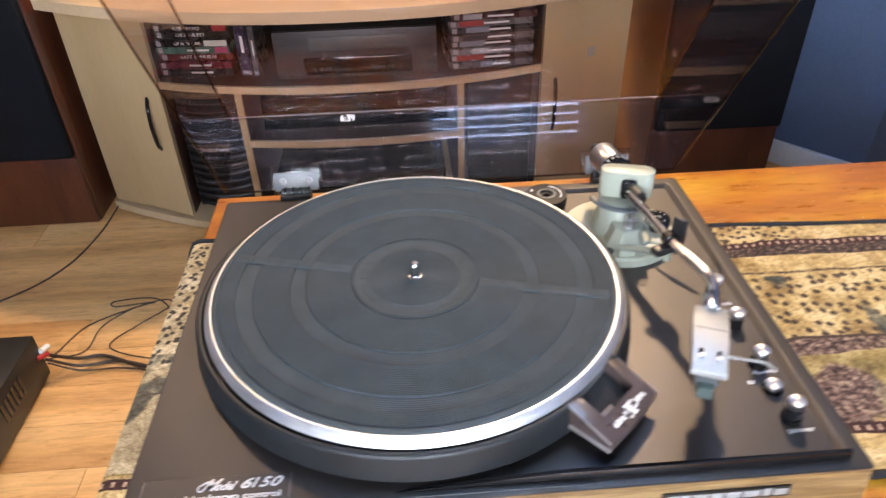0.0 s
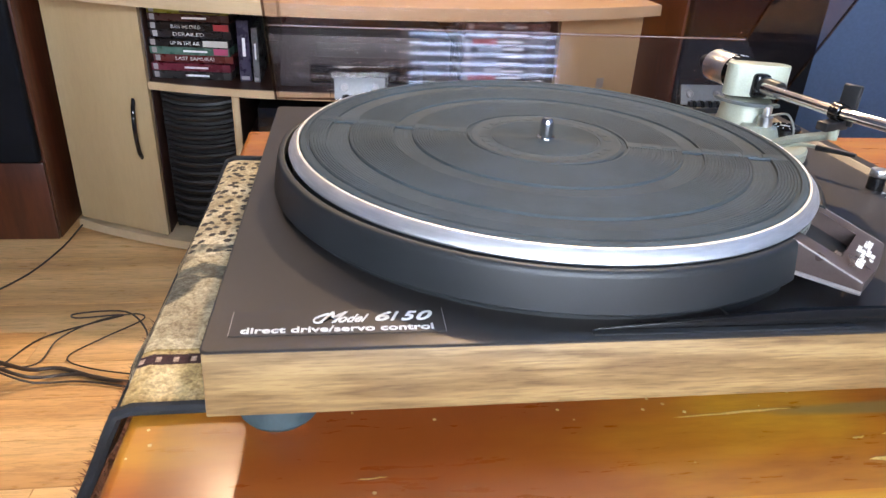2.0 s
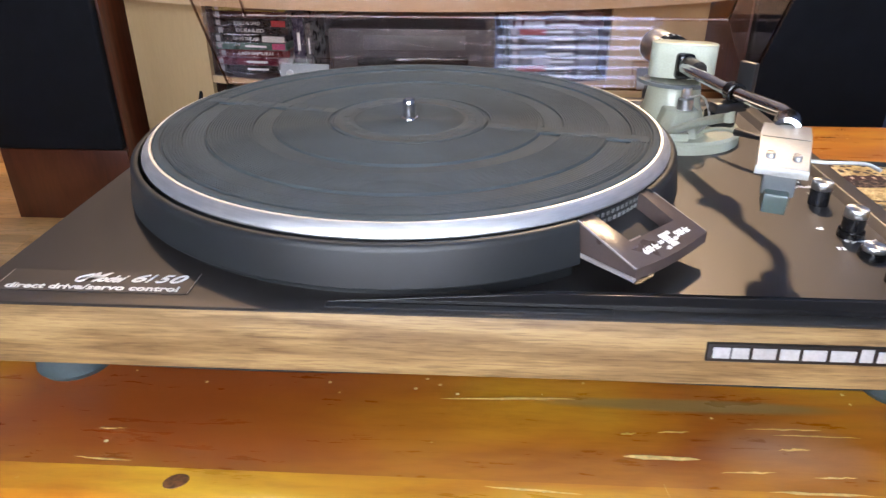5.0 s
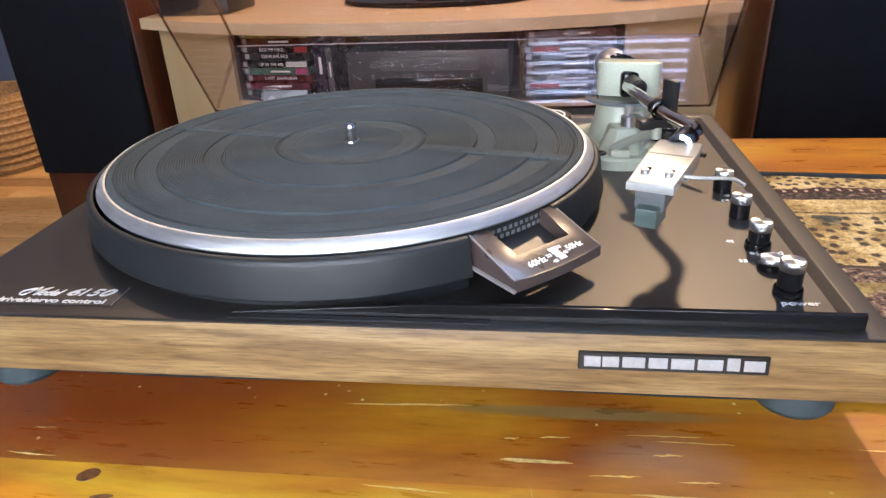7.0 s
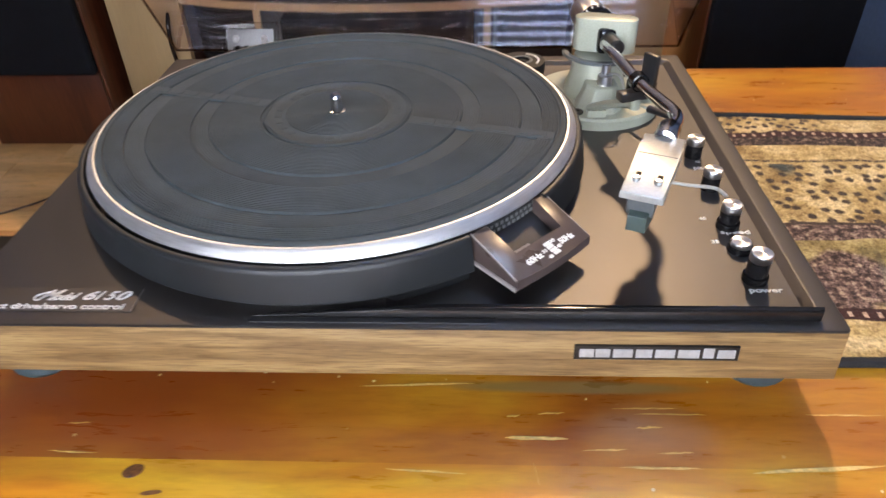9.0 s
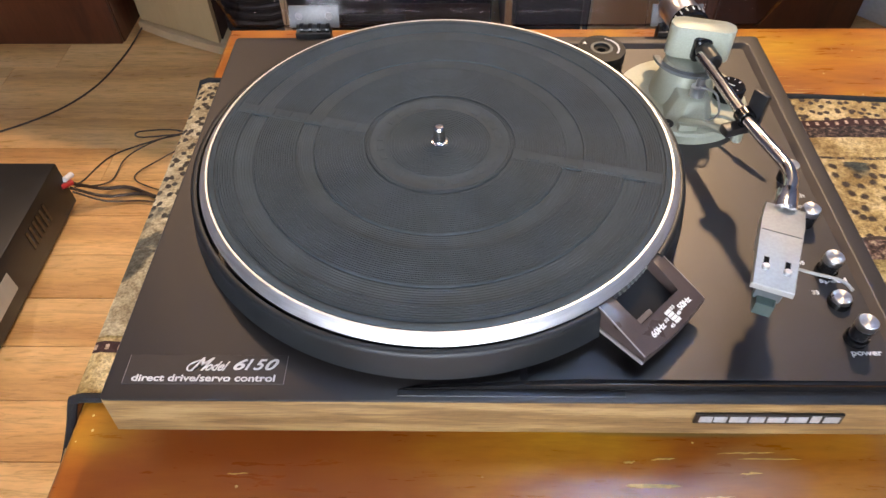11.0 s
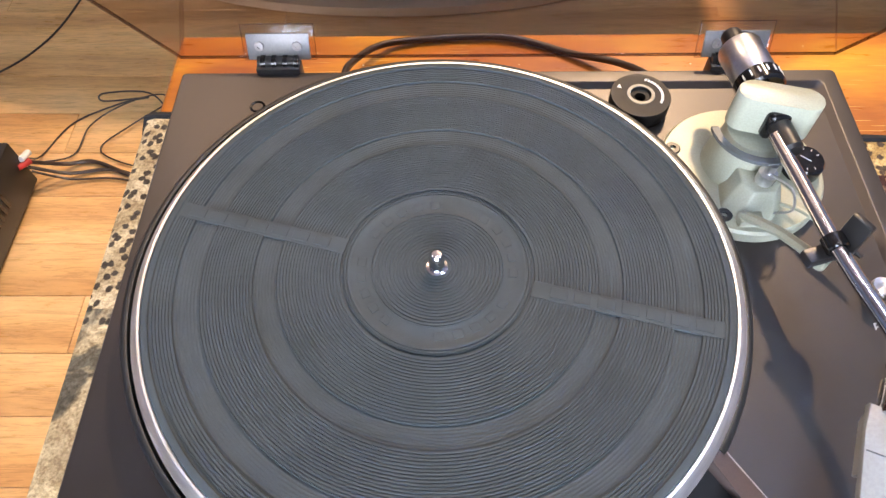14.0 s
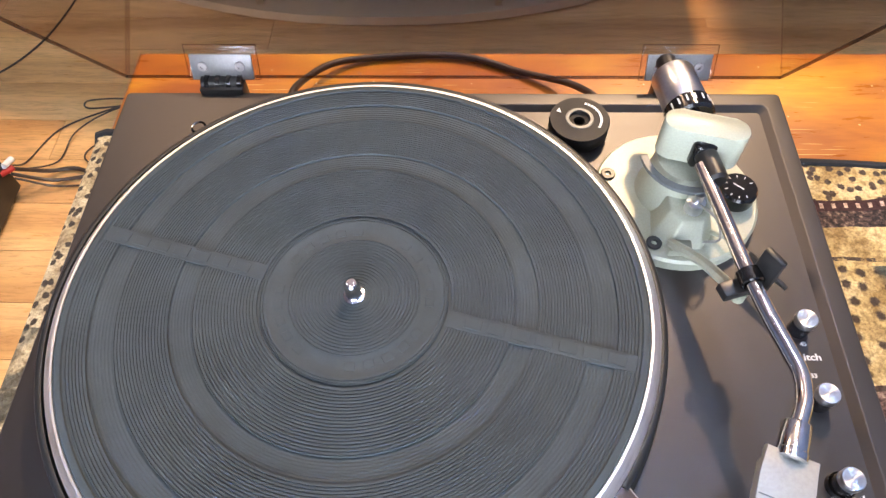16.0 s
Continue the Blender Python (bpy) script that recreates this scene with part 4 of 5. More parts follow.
part("cross_line", turned(box(0.0205, 0.0210, -0.0100, 0.0100, 0.0025, 0.0028), HS), M["grey_plastic"], shell)
for y in (-0.0052, 0.0052):
    part("slot", turned(box(0.0395, 0.0445, y - 0.0013, y + 0.0013, 0.0024, 0.0028, 0.0002, 1), HS), M["gloss_black"], shell)
    part("screw", turned(lathe([(0, 0.0026), (0.0019, 0.0026), (0.0019, 0.0042), (0.0015, 0.0046), (0, 0.0046)], 14), HS @ Matrix.Translation((0.0470, y, 0))), M["steel"], shell, "small steel screw")
part("shell_tail", turned(prism([(0.0, -0.008), (0.006, -0.0105), (0.030, -0.0105), (0.030, 0.0105), (0.006, 0.0105), (0.0, 0.008)], -0.0060, -0.0010), HS), M["silver"], shell)
part("finger_lift", turned(tube([(0.040, 0.0095, 0.0004), (0.0405, 0.018, 0.0010), (0.0420, 0.030, 0.0030), (0.0455, 0.0360, 0.0022)], 0.00085, 8, 5), HS), M["silver"], shell, "thin silver finger lift")
cart = part("cartridge", turned(box(0.038, 0.0570, -0.0066, 0.0066, -0.0110, -0.0012, 0.001), HS), M["grey_plastic"], TT, "grey cartridge with teal stylus guard")
part("stylus_guard", turned(prism([(0.0490, -0.0058), (0.0620, -0.0045), (0.0620, 0.0045), (0.0490, 0.0058)], -0.0165, -0.0080, 0.0012), HS), M["teal"], cart, "teal plastic stylus guard")
for y in (-0.0045, -0.0015, 0.0015, 0.0045):
    part("lead", turned(tube([(0.006, y, -0.004), (0.018, y * 1.4, -0.0085), (0.030, y, -0.0075)], 0.0006, 6, 4), HS), M["red"] if y > 0.003 else M["print"], cart)


# control knobs and their printing
def knob(x, y, tall, collar=False, radius=0.0056):
    k = part("knob", lathe([(0, -0.0032), (radius * 0.97, -0.0032), (radius * 0.97, tall - 0.0048)], 32, centre=(x, y)), M["gloss_black"], TT, "black control knob with turned aluminium cap")
    cap = lathe([(radius * 0.97, tall - 0.0048), (radius, tall - 0.0046), (radius, tall - 0.0006), (radius * 0.92, tall), (0, tall + 0.0001)], 72, centre=(x, y))
    for v in cap.verts:  # fine knurling round the side
        d = Vector((v.co.x - x, v.co.y - y))
        if d.length > radius * 0.99 and round(math.atan2(d.y, d.x) / (2 * math.pi / 72)) % 2:
            v.co.x, v.co.y = x + d.x * 0.972, y + d.y * 0.972
    part("cap", cap, M["knob_top"], k, "turned aluminium cap")
    if collar:
        part("collar", lathe([(radius * 1.03, -0.0032), (radius * 1.16, -0.0032), (radius * 1.16, -0.0002), (radius * 1.12, 0.0006), (radius * 1.03, 0.0004)], 36, close=True, centre=(x, y)), M["gloss_black"], k, "raised black collar")
    return k


KX = 0.2345
for y, tall in ((0.0005, 0.0108), (-0.0405, 0.0108), (-0.0820, 0.0125), (-0.1045, 0.0030), (-0.1300, 0.0145)):
    knob(KX + (0.0012 if y > -0.06 else 0), y, tall, y < -0.06)
for text, x, y, wd, hi in (("pitch", 0.2320, -0.0172, 0.0120, 0.0052), ("45", 0.2350, -0.0090, 0.0034, 0.0032), ("33", 0.2360, -0.0270, 0.0034, 0.0032), ("speed", 0.2290, -0.0895, 0.0165, 0.0052), ("45", 0.2205, -0.0755, 0.0042, 0.0040), ("33", 0.2215, -0.0985, 0.0042, 0.0040), ("power", 0.2290, -0.1405, 0.0170, 0.0052)):
    lettering("lettering", text, hi, pose(x, y, -0.0030), M["print"], TT, width=wd, bold=0.0001)

# hinges and the open lid
FREE, JOIN = Vector((0, 0.1855, 0.0035)), Vector((0, 0.2560, 0.0510))
SKIRT = (JOIN - FREE).normalized()
UP = Vector((0, -SKIRT.z, SKIRT.y))
LX0, LX1, LL = -0.180, 0.268, 0.345
lid = thing("lid", (0, 0, 0), "", "")
lid.parent = TT
for key in ("label", "category"):
    if key in lid:
        del lid[key]
lid["label"] = "open smoked acrylic dust cover"


def sheet(corners, thick, name, material=None):
    a, b, c, d = (Vector(p) for p in corners)
    n = (b - a).cross(d - a).normalized() * thick
    bm = bmesh.new()
    lo, hi = [bm.verts.new(p) for p in (a, b, c, d)], [bm.verts.new(p + n) for p in (a, b, c, d)]
    bm.faces.new(lo[::-1]), bm.faces.new(hi)
    for k in range(4):
        bm.faces.new((lo[k], lo[(k + 1) % 4], hi[(k + 1) % 4], hi[k]))
    ob = part(name, bm, material or M["lid"], lid, smooth=False)
    ob.visible_shadow = False
    return ob


def lx(x, v):
    return (x, v.y, v.z)


TOPJ, TOPF = JOIN + UP * LL, FREE + UP * LL
sheet((lx(LX0, FREE), lx(LX1, FREE), lx(LX1, JOIN), lx(LX0, JOIN)), 0.0025, "rear_panel")
sheet((lx(LX0, JOIN), lx(LX1, JOIN), lx(LX1, TOPJ), lx(LX0, TOPJ)), 0.003, "top_panel")
sheet((lx(LX0, FREE), lx(LX0, JOIN), lx(LX0, TOPJ), lx(LX0, TOPF)), 0.0025, "side_panel")
sheet((lx(LX1, FREE), lx(LX1, JOIN), lx(LX1, TOPJ), lx(LX1, TOPF)), 0.0025, "side_panel")
sheet((lx(LX0, TOPF), lx(LX1, TOPF), lx(LX1, TOPJ), lx(LX0, TOPJ)), 0.0025, "front_panel")
for a, b in ((lx(LX0, FREE), lx(LX1, FREE)), (lx(LX0, FREE), lx(LX0, TOPF)), (lx(LX1, FREE), lx(LX1, TOPF)), (lx(LX0, JOIN), lx(LX1, JOIN)), (lx(LX0, JOIN), lx(LX0, TOPJ)), (lx(LX1, JOIN), lx(LX1, TOPJ))):
    fold = a[2] == b[2] == JOIN.z
    ob = part("edge", tube([a, b], 0.0006 if fold else 0.0011, 6, 0), M["lid_fold_glint" if fold else "lid_edge"], lid)
    ob.visible_shadow = False
for x in (-0.110, 0.1975):
    hinge = part("hinge", box(x - 0.016, x + 0.014, 0.1720, 0.1830, -0.012, 0.0045, 0.001), M["black"], TT, "black hinge with steel plate")
    part("hinge_knuckle", tube([(x - 0.015, 0.1790, 0.0045), (x + 0.013, 0.1790, 0.0045)], 0.0042, 14, 0), M["black"], hinge)
    m = Matrix.Translation((x, 0.1810, 0.0060)) @ Matrix.Rotation(radians(-22), 4, "X")
    part("hinge_plate", turned(box(-0.0215, 0.0210, 0, 0.0022, -0.0010, 0.0170, 0.0006), m), M["plate_steel"], hinge, "steel hinge plate with two screws")
    part("hinge_pocket", turned(box(-0.0250, 0.0245, 0.0024, 0.0042, -0.002, 0.0225, 0.001), m), M["lid_seat"], hinge, "clear raised hinge seat").visible_shadow = False
    rim4 = [(-0.0250, 0.0033, -0.002), (0.0245, 0.0033, -0.002), (0.0245, 0.0033, 0.0225), (-0.0250, 0.0033, 0.0225)]
    for k in range(4):
        part("seat_edge", turned(tube([rim4[k], rim4[(k + 1) % 4]], 0.0003, 6, 0), m), M["lid_seat_edge"], hinge, "moulded edge of the seat").visible_shadow = False
    for k in range(4):
        xk = x - 0.0125 + k * 0.0075
        part("hinge_ring", tube([(xk, 0.1790, 0.0045), (xk + 0.0030, 0.1790, 0.0045)], 0.0050, 14, 0), M["gloss_black"], hinge)
    for dx in (-0.0130, 0.0125):
        part("screw", turned(lathe([(0, 0), (0.0034, 0), (0.0030, 0.0013), (0.0012, 0.0015), (0.0010, 0.0004), (0, 0.0004)], 18), m @ Matrix.Translation((dx, 0, 0.0085)) @ Matrix.Rotation(radians(90), 4, "X")), M["edge_grey"], hinge, "countersunk steel screw")
part("deck_hole", lathe([(0.0052, 0.0002), (0.0046, 0.0008), (0.0036, 0.0003), (0.0030, -0.0012), (0, -0.0012)], 24, centre=(-0.1210, 0.1420)), M["gloss_black"], TT)
part("power_cord", tube([(-0.070, 0.170, -0.020), (-0.071, 0.195, -0.022), (-0.068, 0.222, -0.034), (-0.052, 0.250, -0.044), (-0.025, 0.262, -0.0485), (0.030, 0.266, -0.0485), (0.062, 0.262, -0.0485), (0.100, 0.246, -0.0485), (0.135, 0.225, -0.040), (0.150, 0.190, -0.022), (0.151, 0.170, -0.020)], 0.0027, 12, 8), M["cable"], TT, "dark grey power cord looping behind")

adapter = thing("record_adapter", (0.1290, 0.1425, DECK - 0.0032), "round black adapter for large-hole records, on the deck", "record adapter")
part("body", lathe([(0.0180, 0), (0.0186, 0.001), (0.0193, 0.0035), (0.0193, 0.0112), (0.0189, 0.0118), (0.0105, 0.0120), (0.0095, 0.0122), (0.0068, 0.0122), (0.0060, 0.0105), (0.0036, 0.0100), (0.0030, 0.004), (0, 0.004)], 56), M["dull_black"], adapter)
part("ring", lathe([(0.0066, 0.0121), (0.0068, 0.0126), (0.0088, 0.0126), (0.0092, 0.0120)], 40), M["grey_plastic"], adapter)
for a in range(-30, 70, 9):
    part("bar", turned(box(0.0130, 0.0146, -0.0008, 0.0008, 0.0120, 0.0124), Matrix.Rotation(radians(a), 4, "Z")), M["print"], adapter)
part("arrow", prism([(-0.0145, 0.0065), (-0.0115, 0.0055), (-0.0125, 0.0095)], 0.0120, 0.0124), M["print"], adapter)


# ---- table with its runner ----
TZ = DECK + FEETZ
TXL, TXR, TYF, TYB = -0.218, 0.92, -0.31, 0.275
table = thing("coffee_table", (0.35, 0, 0), "low orange-stained pine table with a worn varnished top", "coffee table")
seams = (TYF, -0.2105, -0.085, 0.04, 0.155, TYB)
for y0, y1 in zip(seams, seams[1:]):
    b = box(TXL - 0.35, TXR - 0.35, y0, y1, TZ - 0.035, TZ)
    rounded = [e for e in b.edges if all(v.co.x < TXL - 0.34 for v in e.verts) or all(v.co.x > TXR - 0.36 for v in e.verts) or (y0 == TYF and all(v.co.y < y0 + 0.01 for v in e.verts)) or (y1 == TYB and all(v.co.y > y1 - 0.01 for v in e.verts))]
    rounded = [e for e in rounded if all(v.co.z > TZ - 0.01 for v in e.verts)]
    bmesh.ops.bevel(b, geom=rounded, offset=0.006, segments=3, profile=0.5, affect="EDGES")
    part("board", b, M["pine_front" if y0 == TYF else "pine"], table)
for k, (x, y) in enumerate(((-0.073, -0.2175), (-0.060, -0.2290))):
    part("knot", lathe([(0, TZ + 0.0003), (0.0075, TZ + 0.0002), (0.009, TZ - 0.001)], 20, centre=(0, 0)), M["knot"], table).matrix_local = pose(x - 0.35, y, 0, 0, 0, 24 - 16 * k) @ Matrix.Diagonal((0.66, 0.48 - 0.32 * k, 1, 1))
# pale gouges worn through the varnish
for x0, y0, x1, y1, wd in ((0.028, -0.1630, 0.090, -0.1598, 0.0014), (0.160, -0.176, 0.193, -0.175, 0.0009), (0.171, -0.179, 0.207, -0.179, 0.0010), (0.105, -0.195, 0.136, -0.195, 0.0024), (0.106, -0.182, 0.113, -0.181, 0.0014), (0.122, -0.180, 0.136, -0.179, 0.0010), (0.142, -0.202, 0.164, -0.201, 0.0010), (0.158, -0.211, 0.197, -0.211, 0.0015), (0.178, -0.203, 0.195, -0.202, 0.0010), (0.219, -0.213, 0.282, -0.208, 0.0022), (0.256, -0.178, 0.296, -0.178, 0.0008), (0.170, -0.188, 0.183, -0.187, 0.0012), (0.118, -0.209, 0.120, -0.222, 0.0012), (0.048, -0.214, 0.086, -0.216, 0.0010), (-0.120, -0.207, -0.095, -0.208, 0.0009), (-0.118, -0.190, -0.106, -0.1895, 0.0007)):
    sc = random.Random(int(x0 * 9000))
    b = bmesh.new()
    n = 9
    up, lo = [], []
    for k in range(n):
        s = k / (n - 1)
        px, py = x0 + (x1 - x0) * s - 0.35, y0 + (y1 - y0) * s + sc.uniform(-0.0003, 0.0003)
        hw = wd * 0.5 * (0.12 + math.sin(math.pi * s) ** 0.6) * sc.uniform(0.5, 1.15)
        up.append(b.verts.new((px, py + hw, TZ + 0.0005))), lo.append(b.verts.new((px, py - hw, TZ + 0.0005)))
    for k in range(n - 1):
        b.faces.new((lo[k], lo[k + 1], up[k + 1], up[k]))
    part("scratch", b, M["scratch"], table, "pale scratch through the varnish", smooth=False)
for y in (TYF + 0.05, TYB - 0.05):
    part("apron", box(TXL - 0.35 + 0.09, TXR - 0.35 - 0.09, y - 0.011, y + 0.011, TZ - 0.105, TZ - 0.036, 0.002), M["pine"], table)
for x in (TXL + 0.07, TXR - 0.07):
    for y in (TYF + 0.05, TYB - 0.05):
        part("leg", box(x - 0.35 - 0.028, x - 0.35 + 0.028, y - 0.028, y + 0.028, 0.0, TZ - 0.0352, 0.004), M["pine"], table)


def far_edge(x):
    """The far edge of the runner, which lies a little askew."""
    return 0.179 - 0.05 * max(0.0, x + 0.213)


def runner():
    """Cloth that lies along the table and falls over its end."""
    bm = bmesh.new()
    y0 = -0.145
    rows = []
    us = [0.90 - 0.03 * k for k in range(37)]
    line = [(x, TZ + 0.0034) for x in us if x > -0.205]
    line += [(-0.2160, TZ + 0.0034), (-0.2225, TZ + 0.001)]
    for k in range(1, 14):
        s = k / 13
        line.append((-0.2250 - 0.048 * s**1.1, TZ - 0.003 - 0.100 * s))
    for j in range(25):
        row = []
        for k, (x, z) in enumerate(line):
            y = y0 + (far_edge(x) - y0) * j / 24
            hang = max(0.0, min(1.0, (-0.224 - x) / 0.05))
            row.append(bm.verts.new((x - hang * 0.006 * math.sin(y * 40), y + hang * 0.01 * math.sin(k * 0.5) + 0.0012 * math.sin(x * 25), z + 0.0009 * max(0, math.sin(x * 60 + y * 45)) * (1 if x > 0.27 else 0.2))))
        rows.append(row)
    for a, b in zip(rows, rows[1:]):
        for k in range(len(line) - 1):
            bm.faces.new((a[k], a[k + 1], b[k + 1], b[k]))
    bmesh.ops.recalc_face_normals(bm, faces=bm.faces)
    bmesh.ops.solidify(bm, geom=bm.faces[:], thickness=0.0012)
    return bm, line


bm, line = runner()
cloth = thing("table_runner", (0, 0, 0), "woven table runner with animal-spot bands and black binding", "table runner")
part("cloth", bm, M["cloth"], cloth)
for far in (False, True):
    pts = [(x, (far_edge(x) + 0.0005 if far else -0.1455) + 0.0012 * math.sin(x * 25), z + 0.0002) for x, z in line]
    part("binding", tube(pts, 0.0030, 8, 0), M["binding"], cloth, "black binding")
part("binding", tube([(line[-1][0], -0.1455 + 0.324 * k / 12, line[-1][1]) for k in range(13)], 0.003, 8, 0), M["binding"], cloth, "black binding")


# ---- the cabinet under the television ----
CX0, CX1, CYB = -0.690, 0.492, 1.38
INSET = 0.048  # carcass behind the edge of the top
CTOP = DECK - 0.004


def front(x):
    """The bowed front line of the cabinet."""
    s = (x - (CX0 + CX1) / 2) / ((CX1 - CX0) / 2)
    return 0.985 - 0.165 * (1 - abs(s) ** 2.2)


def bowed(x0, x1, out, z0, z1, back=CYB, bevel=0.0, n=16):
    poly = [(x0 + (x1 - x0) * k / n, front(x0 + (x1 - x0) * k / n) - out) for k in range(n + 1)]
    return prism(poly + [(x1, back), (x0, back)], z0, z1, bevel)


cabinet = thing("tv_cabinet", (0, 0, 0), "pale maple television cabinet with bowed shelves and two doors", "cabinet")
part("top", bowed(CX0 - 0.002, CX1 + 0.008, 0.018, CTOP - 0.021, CTOP, bevel=0.003), M["maple_top"], cabinet, "bowed pale maple top")
part("base", bowed(CX0 - 0.006, CX1 + 0.006, -0.038, 0.004, 0.022, bevel=0.003), M["maple_top"], cabinet)
part("back_panel", box(CX0 + 0.002, CX1 - 0.002, CYB - 0.006, CYB - 0.001, 0.023, CTOP - 0.022), M["shaded_inside"], cabinet)
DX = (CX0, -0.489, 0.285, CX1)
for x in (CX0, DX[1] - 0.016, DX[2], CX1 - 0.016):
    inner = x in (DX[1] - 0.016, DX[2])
    part("upright", box(x, x + 0.016, front(x + 0.008) + INSET + 0.018, CYB - 0.007, 0.0225, CTOP - 0.0215, 0.001), M["shaded_inside" if inner else "maple"], cabinet)
part("ceiling_board", bowed(DX[1], DX[2], -INSET - 0.02, CTOP - 0.0245, CTOP - 0.0212, CYB - 0.008), M["shaded_inside"], cabinet)
for x0, x1, hx in ((DX[0], DX[1], -0.524), (DX[2], DX[3], 0.318)):
    poly = [(x + 0.001 * s, front(x) + INSET + d) for x, s, d in ((x0, 1, -0.002), (x1, -1, -0.002), (x1, -1, 0.016), (x0, 1, 0.016))]
    door = part("door", prism(poly, 0.027, CTOP - 0.024, 0.0015), M["maple"], cabinet, "pale maple cabinet door")
    hy = front(x0) + (front(x1) - front(x0)) * (hx - x0) / (x1 - x0) - 0.002 + INSET
    part("handle", tube([(hx, hy + 0.002, 0.305), (hx, hy - 0.012, 0.285), (hx, hy - 0.019, 0.245), (hx, hy - 0.012, 0.205), (hx, hy + 0.002, 0.188)], 0.0042, 10, 6), M["gloss_black"], door, "curved black handle")
SH1, SH2 = 0.342, 0.225
part("shelf", bowed(DX[1], DX[2], -INSET - 0.008, SH1 - 0.013, SH1, CYB - 0.008), M["shaded_inside"], cabinet, "brown shelf, darkened for inner shade, with pale edge")


def edging(x0, x1, out, z0, z1):
    n = 14
    xs = [x0 + (x1 - x0) * k / n for k in range(n + 1)]
    poly = [(x, front(x) - out) for x in xs] + [(x, front(x) - out + 0.0078) for x in xs[::-1]]
    return part("edge", prism(poly, z0, z1, 0.0008), M["maple_top"], cabinet, "pale maple edge strip")


edging(DX[1], DX[2], -INSET, SH1 - 0.0135, SH1 + 0.0004)
POST1, POST2 = -0.334, 0.108
part("shelf", bowed(POST1 + 0.014, POST2, -INSET - 0.010, SH2 - 0.013, SH2, CYB - 0.008), M["shaded_inside"], cabinet, "brown shelf, darkened for inner shade, with pale edge")
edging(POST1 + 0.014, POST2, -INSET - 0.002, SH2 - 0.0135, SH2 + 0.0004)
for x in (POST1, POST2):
    part("divider", box(x, x + 0.013, front(x) + INSET + 0.0122, CYB - 0.008, 0.0225, SH1 - 0.0140), M["shaded_inside"], cabinet)
    part("edge", box(x - 0.0003, x + 0.0133, front(x) + INSET + 0.004, front(x) + INSET + 0.012, 0.0225, SH1 - 0.0140, 0.001), M["maple"], cabinet, "pale maple edge strip")

# ribbed tower in the left bay
tower = thing("cd_tower", (-0.411, 0.985, 0.0225), "black ribbed plastic rack standing in the cabinet bay", "disc rack")
part("body", box(-0.072, 0.072, 0.0, 0.20, 0, 0.298, 0.004), M["tower"], tower)
for k in range(15):
    z = 0.012 + k * 0.0192
    part("rib", tube([(-0.068, -0.001, z + 0.004), (-0.04, -0.012, z - 0.001), (0, -0.016, z - 0.003), (0.04, -0.012, z - 0.001), (0.068, -0.001, z + 0.004)], 0.0058, 8, 4), M["tower"], tower)


# stacks of film cases on the shelf
def case(x, y, z, wide, tall, deep, colour, title, turn, label, ink=(0.8, 0.8, 0.78), group="film cases in the left stack", patch=None):
    c = thing("film_case", (x, y, z), label, "film case", group)
    m = surface("case_" + title.replace(" ", "_").lower() if title else "case_sleeve", shade(colour, 0.55), 0.28, 0, 0.25, 60, 0.0)
    part("sleeve", box(0, wide, 0, deep, 0, tall - 0.0004, 0.0008, 1), m, c)
    ink_m = plain("case_ink", ink, 0.5)
    if title:
        lettering("title", title, tall * 0.62, pose(wide * 0.28, -0.0002, tall * 0.28, 90), ink_m, c, width=min(wide * (0.36 if patch else 0.48), len(title) * tall * 0.48), thick=0.0001)
    else:
        part("bar", box(wide * 0.42, wide * 0.72, -0.0003, 0.0003, tall * 0.35, tall * 0.6), ink_m, c)
    part("logo", box(wide * 0.03, wide * 0.09, -0.0003, 0.0003, tall * 0.15, tall * 0.85), plain("case_logo", (0.34, 0.31, 0.31), 0.4), c)
    if patch:
        part("sticker", box(wide * patch[0], wide * patch[1], -0.0004, 0.0004, tall * 0.12, tall * 0.9), plain("case_patch", shade(patch[2], 0.7), 0.5), c)
    c.rotation_euler = (0, 0, radians(turn))
    return c


z = SH1
LEFT = [((0.05, 0.045, 0.045), "", "dark grey film case", None), ((0.24, 0.03, 0.06), "", "crimson film case", None), ((0.20, 0.03, 0.03), "LAST SAMURAI", "dark red film case", None), ((0.13, 0.27, 0.21), "", "green film case", (0.8, 0.98, (0.6, 0.08, 0.2))), ((0.012, 0.012, 0.014), "UP IN THE AIR", "black film case with a price sticker", (0.68, 0.99, (0.75, 0.75, 0.68))), ((0.03, 0.025, 0.03), "DERAILED", "black film case", None), ((0.02, 0.015, 0.015), "BLESS THE CHILD", "black and red film case", (0.8, 0.99, (0.5, 0.03, 0.04))), ((0.10, 0.03, 0.02), "", "dark brown film case", None), ((0.45, 0.40, 0.05), "", "yellow film case", (0.4, 0.9, (0.12, 0.07, 0.03)))]
rnd = random.Random(4)
for colour, title, label, patch in LEFT:
    tall = 0.0148
    case(-0.486 + rnd.uniform(-0.003, 0.003), 0.972 + rnd.uniform(-0.004, 0.004), z, 0.148, tall, 0.13, colour, title, rnd.uniform(-1.5, 1.0) - 5, label + " lying in a stack", patch=patch)
    z += tall
up = case(-0.322, 0.975, SH1, 0.112, 0.0225, 0.12, (0.045, 0.035, 0.09), "", 0, "purple tape box standing on end beside the stack", group="upright tape boxes")
up.matrix_world = Matrix.Translation((-0.302, 0.950, SH1 + 0.0005)) @ Matrix.Rotation(radians(-90), 4, "Y") @ Matrix.Rotation(radians(0), 4, "X")
up = case(-0.29, 0.975, SH1, 0.10, 0.012, 0.12, (0.16, 0.16, 0.17), "", 0, "grey disc case standing on end beside the stack", group="upright tape boxes")
